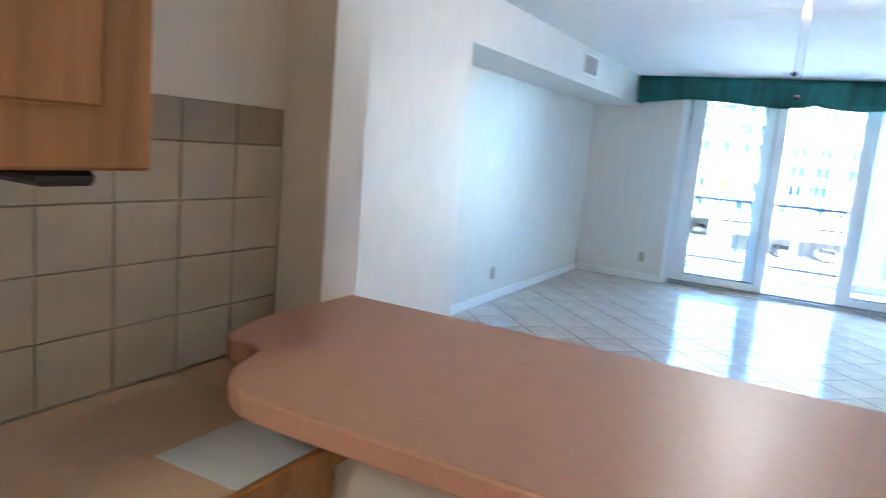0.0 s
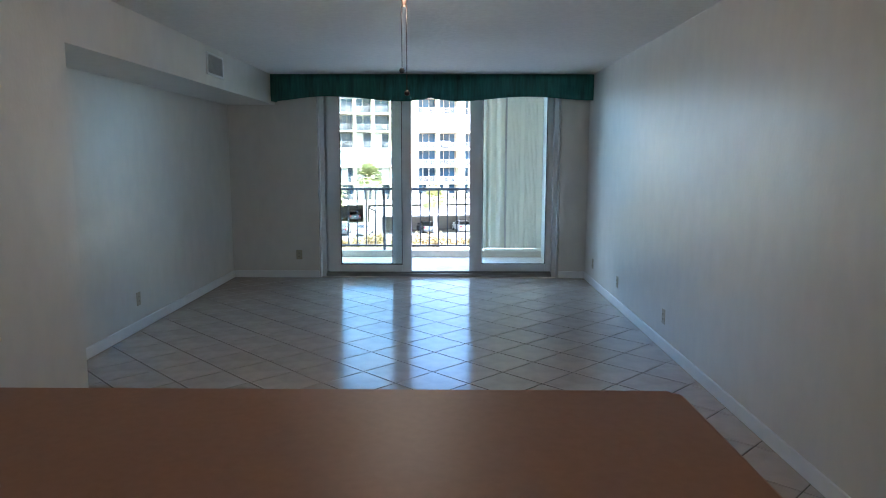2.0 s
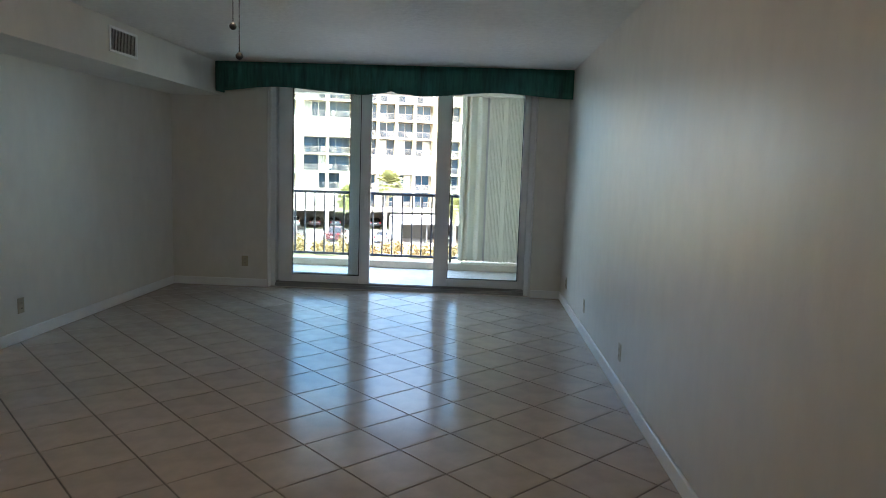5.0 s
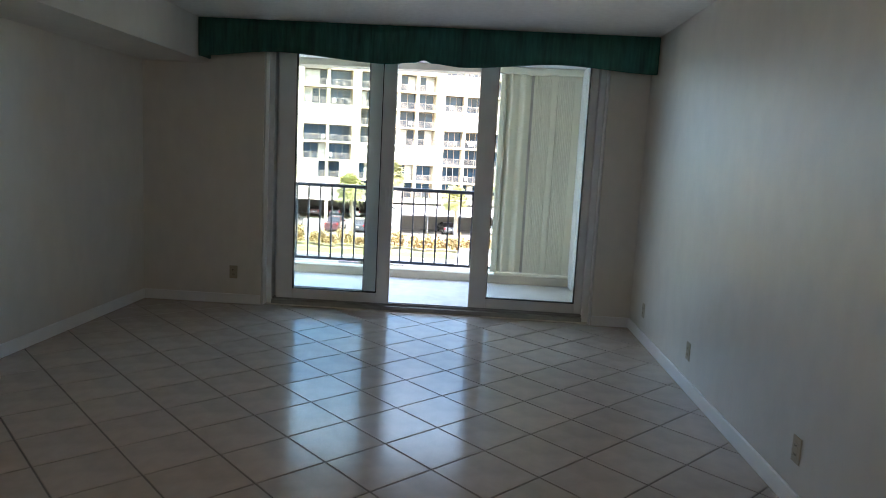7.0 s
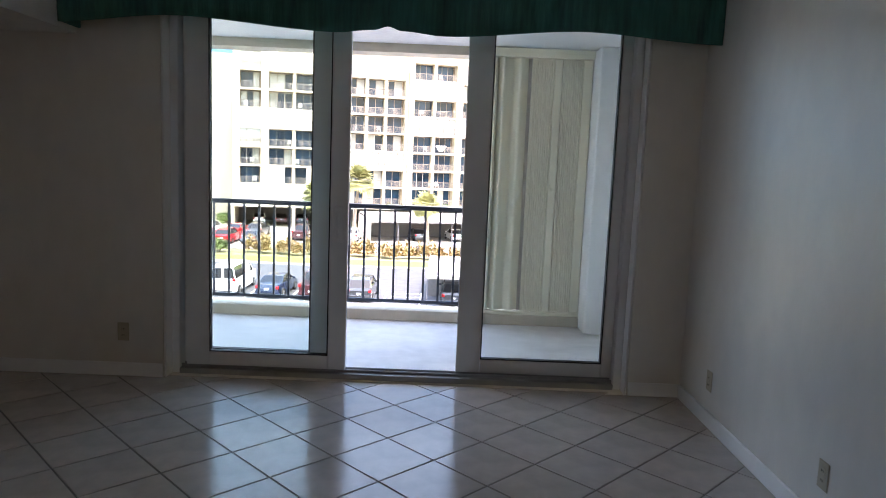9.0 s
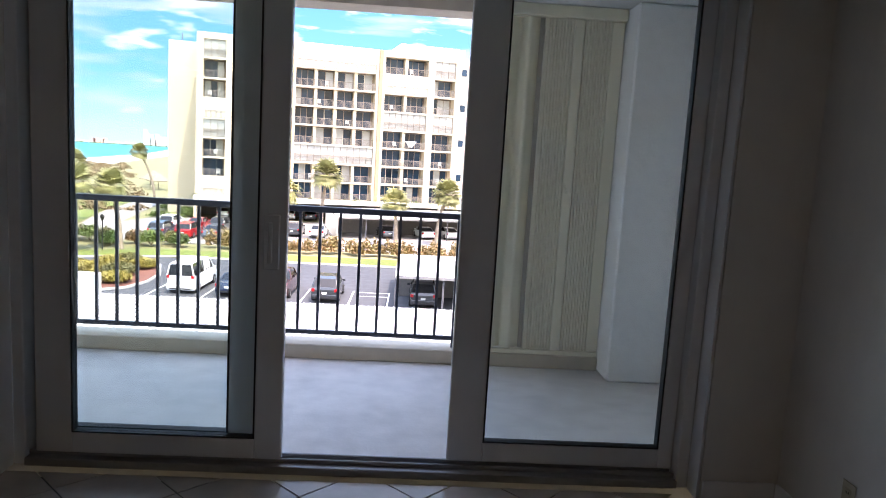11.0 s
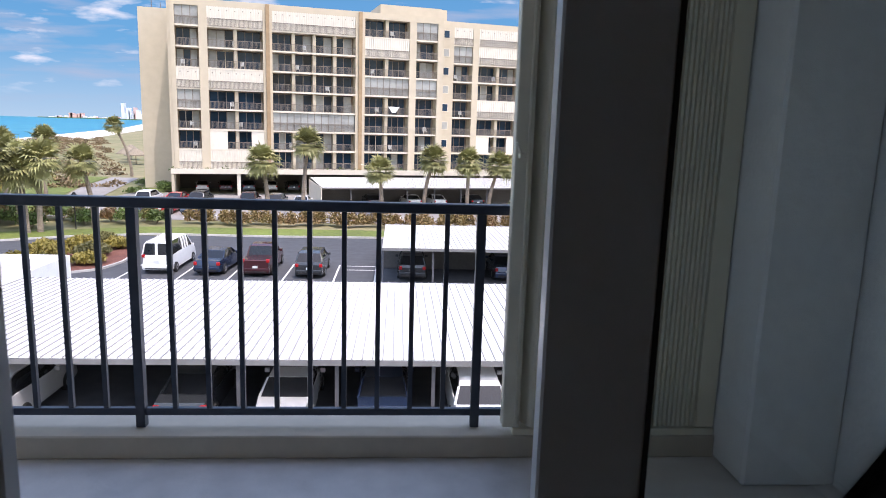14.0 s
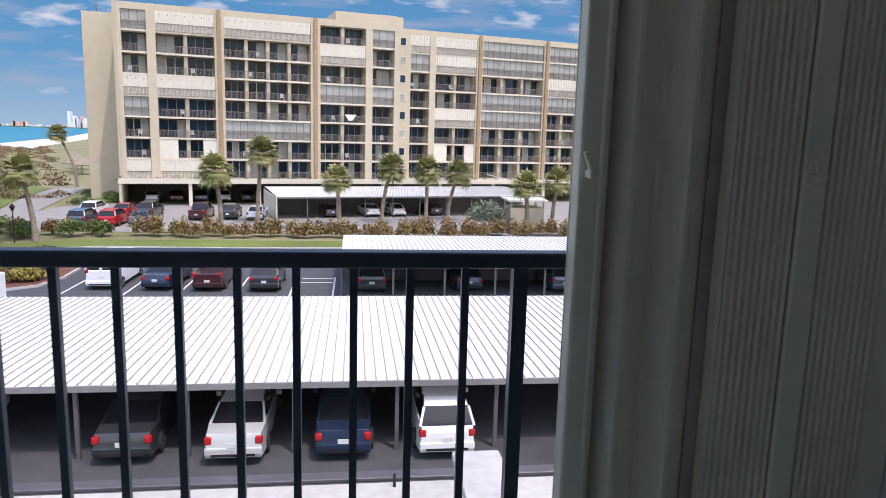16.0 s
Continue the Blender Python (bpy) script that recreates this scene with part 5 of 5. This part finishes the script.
def sky_backdrop():
    """A plain far backdrop: blue sky that pales towards the horizon, with scattered clouds."""
    m = bpy.data.materials.new("sky_backdrop")
    m.use_nodes = True
    n, l = m.node_tree.nodes, m.node_tree.links
    n.remove(n["Principled BSDF"])
    tc, sep, rise, blue = n.new("ShaderNodeTexCoord"), n.new("ShaderNodeSeparateXYZ"), n.new("ShaderNodeMapRange"), n.new("ShaderNodeValToRGB")
    l.new(tc.outputs["Object"], sep.inputs[0])
    l.new(sep.outputs["Z"], rise.inputs["Value"])
    rise.inputs["From Max"].default_value = 1500
    l.new(rise.outputs[0], blue.inputs["Fac"])
    ramp = blue.color_ramp.elements
    ramp[0].color, ramp[1].color = (0.42, 0.62, 0.78, 1), (0.05, 0.24, 0.56, 1)
    mid = ramp.new(0.3)
    mid.color = (0.15, 0.42, 0.70, 1)
    color = blue.outputs["Color"]
    # long grey-blue banks low down, white heaps higher up
    for scale, low, high, tone, z0, z1, at in (((0.0011, 1, 0.0085), 0.49, 0.72, (0.44, 0.52, 0.66), 40, 300, 2.0), ((0.0026, 1, 0.0105), 0.58, 0.72, (0.78, 0.84, 0.92), 120, 260, 8.3), ((0.0016, 1, 0.0058), 0.57, 0.68, (0.93, 0.95, 0.98), 420, 640, 5.1)):
        mp, no, cut, lift, mul, mix = (n.new("ShaderNodeMapping"), n.new("ShaderNodeTexNoise"), n.new("ShaderNodeMapRange"), n.new("ShaderNodeMapRange"), n.new("ShaderNodeMath"), n.new("ShaderNodeMixRGB"))
        mp.inputs["Scale"].default_value, mp.inputs["Location"].default_value = scale, (at, 0, at * 0.6)
        l.new(tc.outputs["Object"], mp.inputs["Vector"])
        l.new(mp.outputs[0], no.inputs["Vector"])
        no.inputs["Scale"].default_value, no.inputs["Detail"].default_value, no.inputs["Roughness"].default_value = 1.0, 8, 0.5
        cut.inputs["From Min"].default_value, cut.inputs["From Max"].default_value = low, high
        l.new(no.outputs["Fac"], cut.inputs["Value"])
        lift.inputs["From Min"].default_value, lift.inputs["From Max"].default_value = z0, z1
        l.new(sep.outputs["Z"], lift.inputs["Value"])
        mul.operation = "MULTIPLY"
        l.new(cut.outputs[0], mul.inputs[0])
        l.new(lift.outputs[0], mul.inputs[1])
        mix.inputs["Color2"].default_value = (*tone, 1)
        l.new(mul.outputs[0], mix.inputs["Fac"])
        l.new(color, mix.inputs["Color1"])
        color = mix.outputs["Color"]
    em = n.new("ShaderNodeEmission")
    em.inputs["Strength"].default_value = 0.43
    l.new(color, em.inputs["Color"])
    l.new(em.outputs[0], n["Material Output"].inputs["Surface"])
    bm = bmesh.new()
    bm.faces.new([bm.verts.new(p) for p in ((-5200, 0, 0), (4200, 0, 0), (4200, 0, 1700), (-5200, 0, 1700))])
    ob = part("sky_backdrop", bm, m)
    ob.location = (0, 4400, G - 6)
    return tagged(ob, "blue sky with scattered white clouds over the sea", "sky", kind="structure")


sky_backdrop()

# ---- floor tiles, each a piece of its own ----
HALF = 0.2425
tile_bm = bmesh.new()
t_side = HALF * math.sqrt(2) - 0.007


def clip(poly, axis, limit, keep_less):
    out = []
    for i, p in enumerate(poly):
        q = poly[(i + 1) % len(poly)]
        a = (p[axis] <= limit) == keep_less or p[axis] == limit
        b = (q[axis] <= limit) == keep_less or q[axis] == limit
        if a:
            out.append(p)
        if a != b:
            s = (limit - p[axis]) / (q[axis] - p[axis])
            out.append((p[0] + (q[0] - p[0]) * s, p[1] + (q[1] - p[1]) * s))
    return out


def tile_piece(bm, poly, z0, z1, lip=0.0025):
    """A tile with a slightly rounded upper edge."""
    k = len(poly)
    cx, cy = sum(p[0] for p in poly) / k, sum(p[1] for p in poly) / k
    f = 1 - lip / (t_side * 0.5)
    lo = [bm.verts.new((x, y, z0)) for x, y in poly]
    md = [bm.verts.new((x, y, z1 - lip * 0.6)) for x, y in poly]
    hi = [bm.verts.new((cx + (x - cx) * f, cy + (y - cy) * f, z1)) for x, y in poly]
    for u, w in ((lo, md), (md, hi)):
        for i in range(k):
            bm.faces.new((u[i], u[(i + 1) % k], w[(i + 1) % k], w[i]))
    bm.faces.new(hi)


r_ = t_side / math.sqrt(2)
whole = [(r_, 0), (0, r_), (-r_, 0), (0, -r_)]
tile_piece(tile_bm, whole, -0.004, 0.0)
first = part("tile", tile_bm, TILE, floor)
anchor = (-1.543, -1.3125)
first.matrix_basis = Matrix.Translation((anchor[0], anchor[1], 0))
rest = bmesh.new()
for i in range(-26, 26):
    for j in range(-44, 8):
        if (i + j) % 2 or (i, j) == (0, 0):
            continue
        cx, cy = anchor[0] + i * HALF, anchor[1] + j * HALF
        if cx - HALF > 0 or cy - HALF > 0.04 or cx + HALF < -6 or cy + HALF < -11:
            continue
        inside = cx + HALF < 0 and cy + HALF < 0.04 and cx - HALF > LEFT
        if inside and cy > -7.0:
            share("tile", first.data, floor, Matrix.Translation((cx, cy, 0)))
            continue
        poly = [(cx + x, cy + y) for x, y in whole]
        for ax, lim, less in ((0, -0.002, True), (1, 0.038 if DOOR_L < cx < DOOR_R else -0.002, True), (0, -5.99 if cy < -5 else LEFT + 0.002, False), (1, -10.99, False)):
            poly = clip(poly, ax, lim, less) if poly else poly
        if len(poly) > 2:
            tile_piece(rest, poly, -0.004, 0.0)
rest_ob = part("cut_tiles", rest, TILE, floor, "cut tiles along the walls")
rest_ob["kind"] = "stuff"
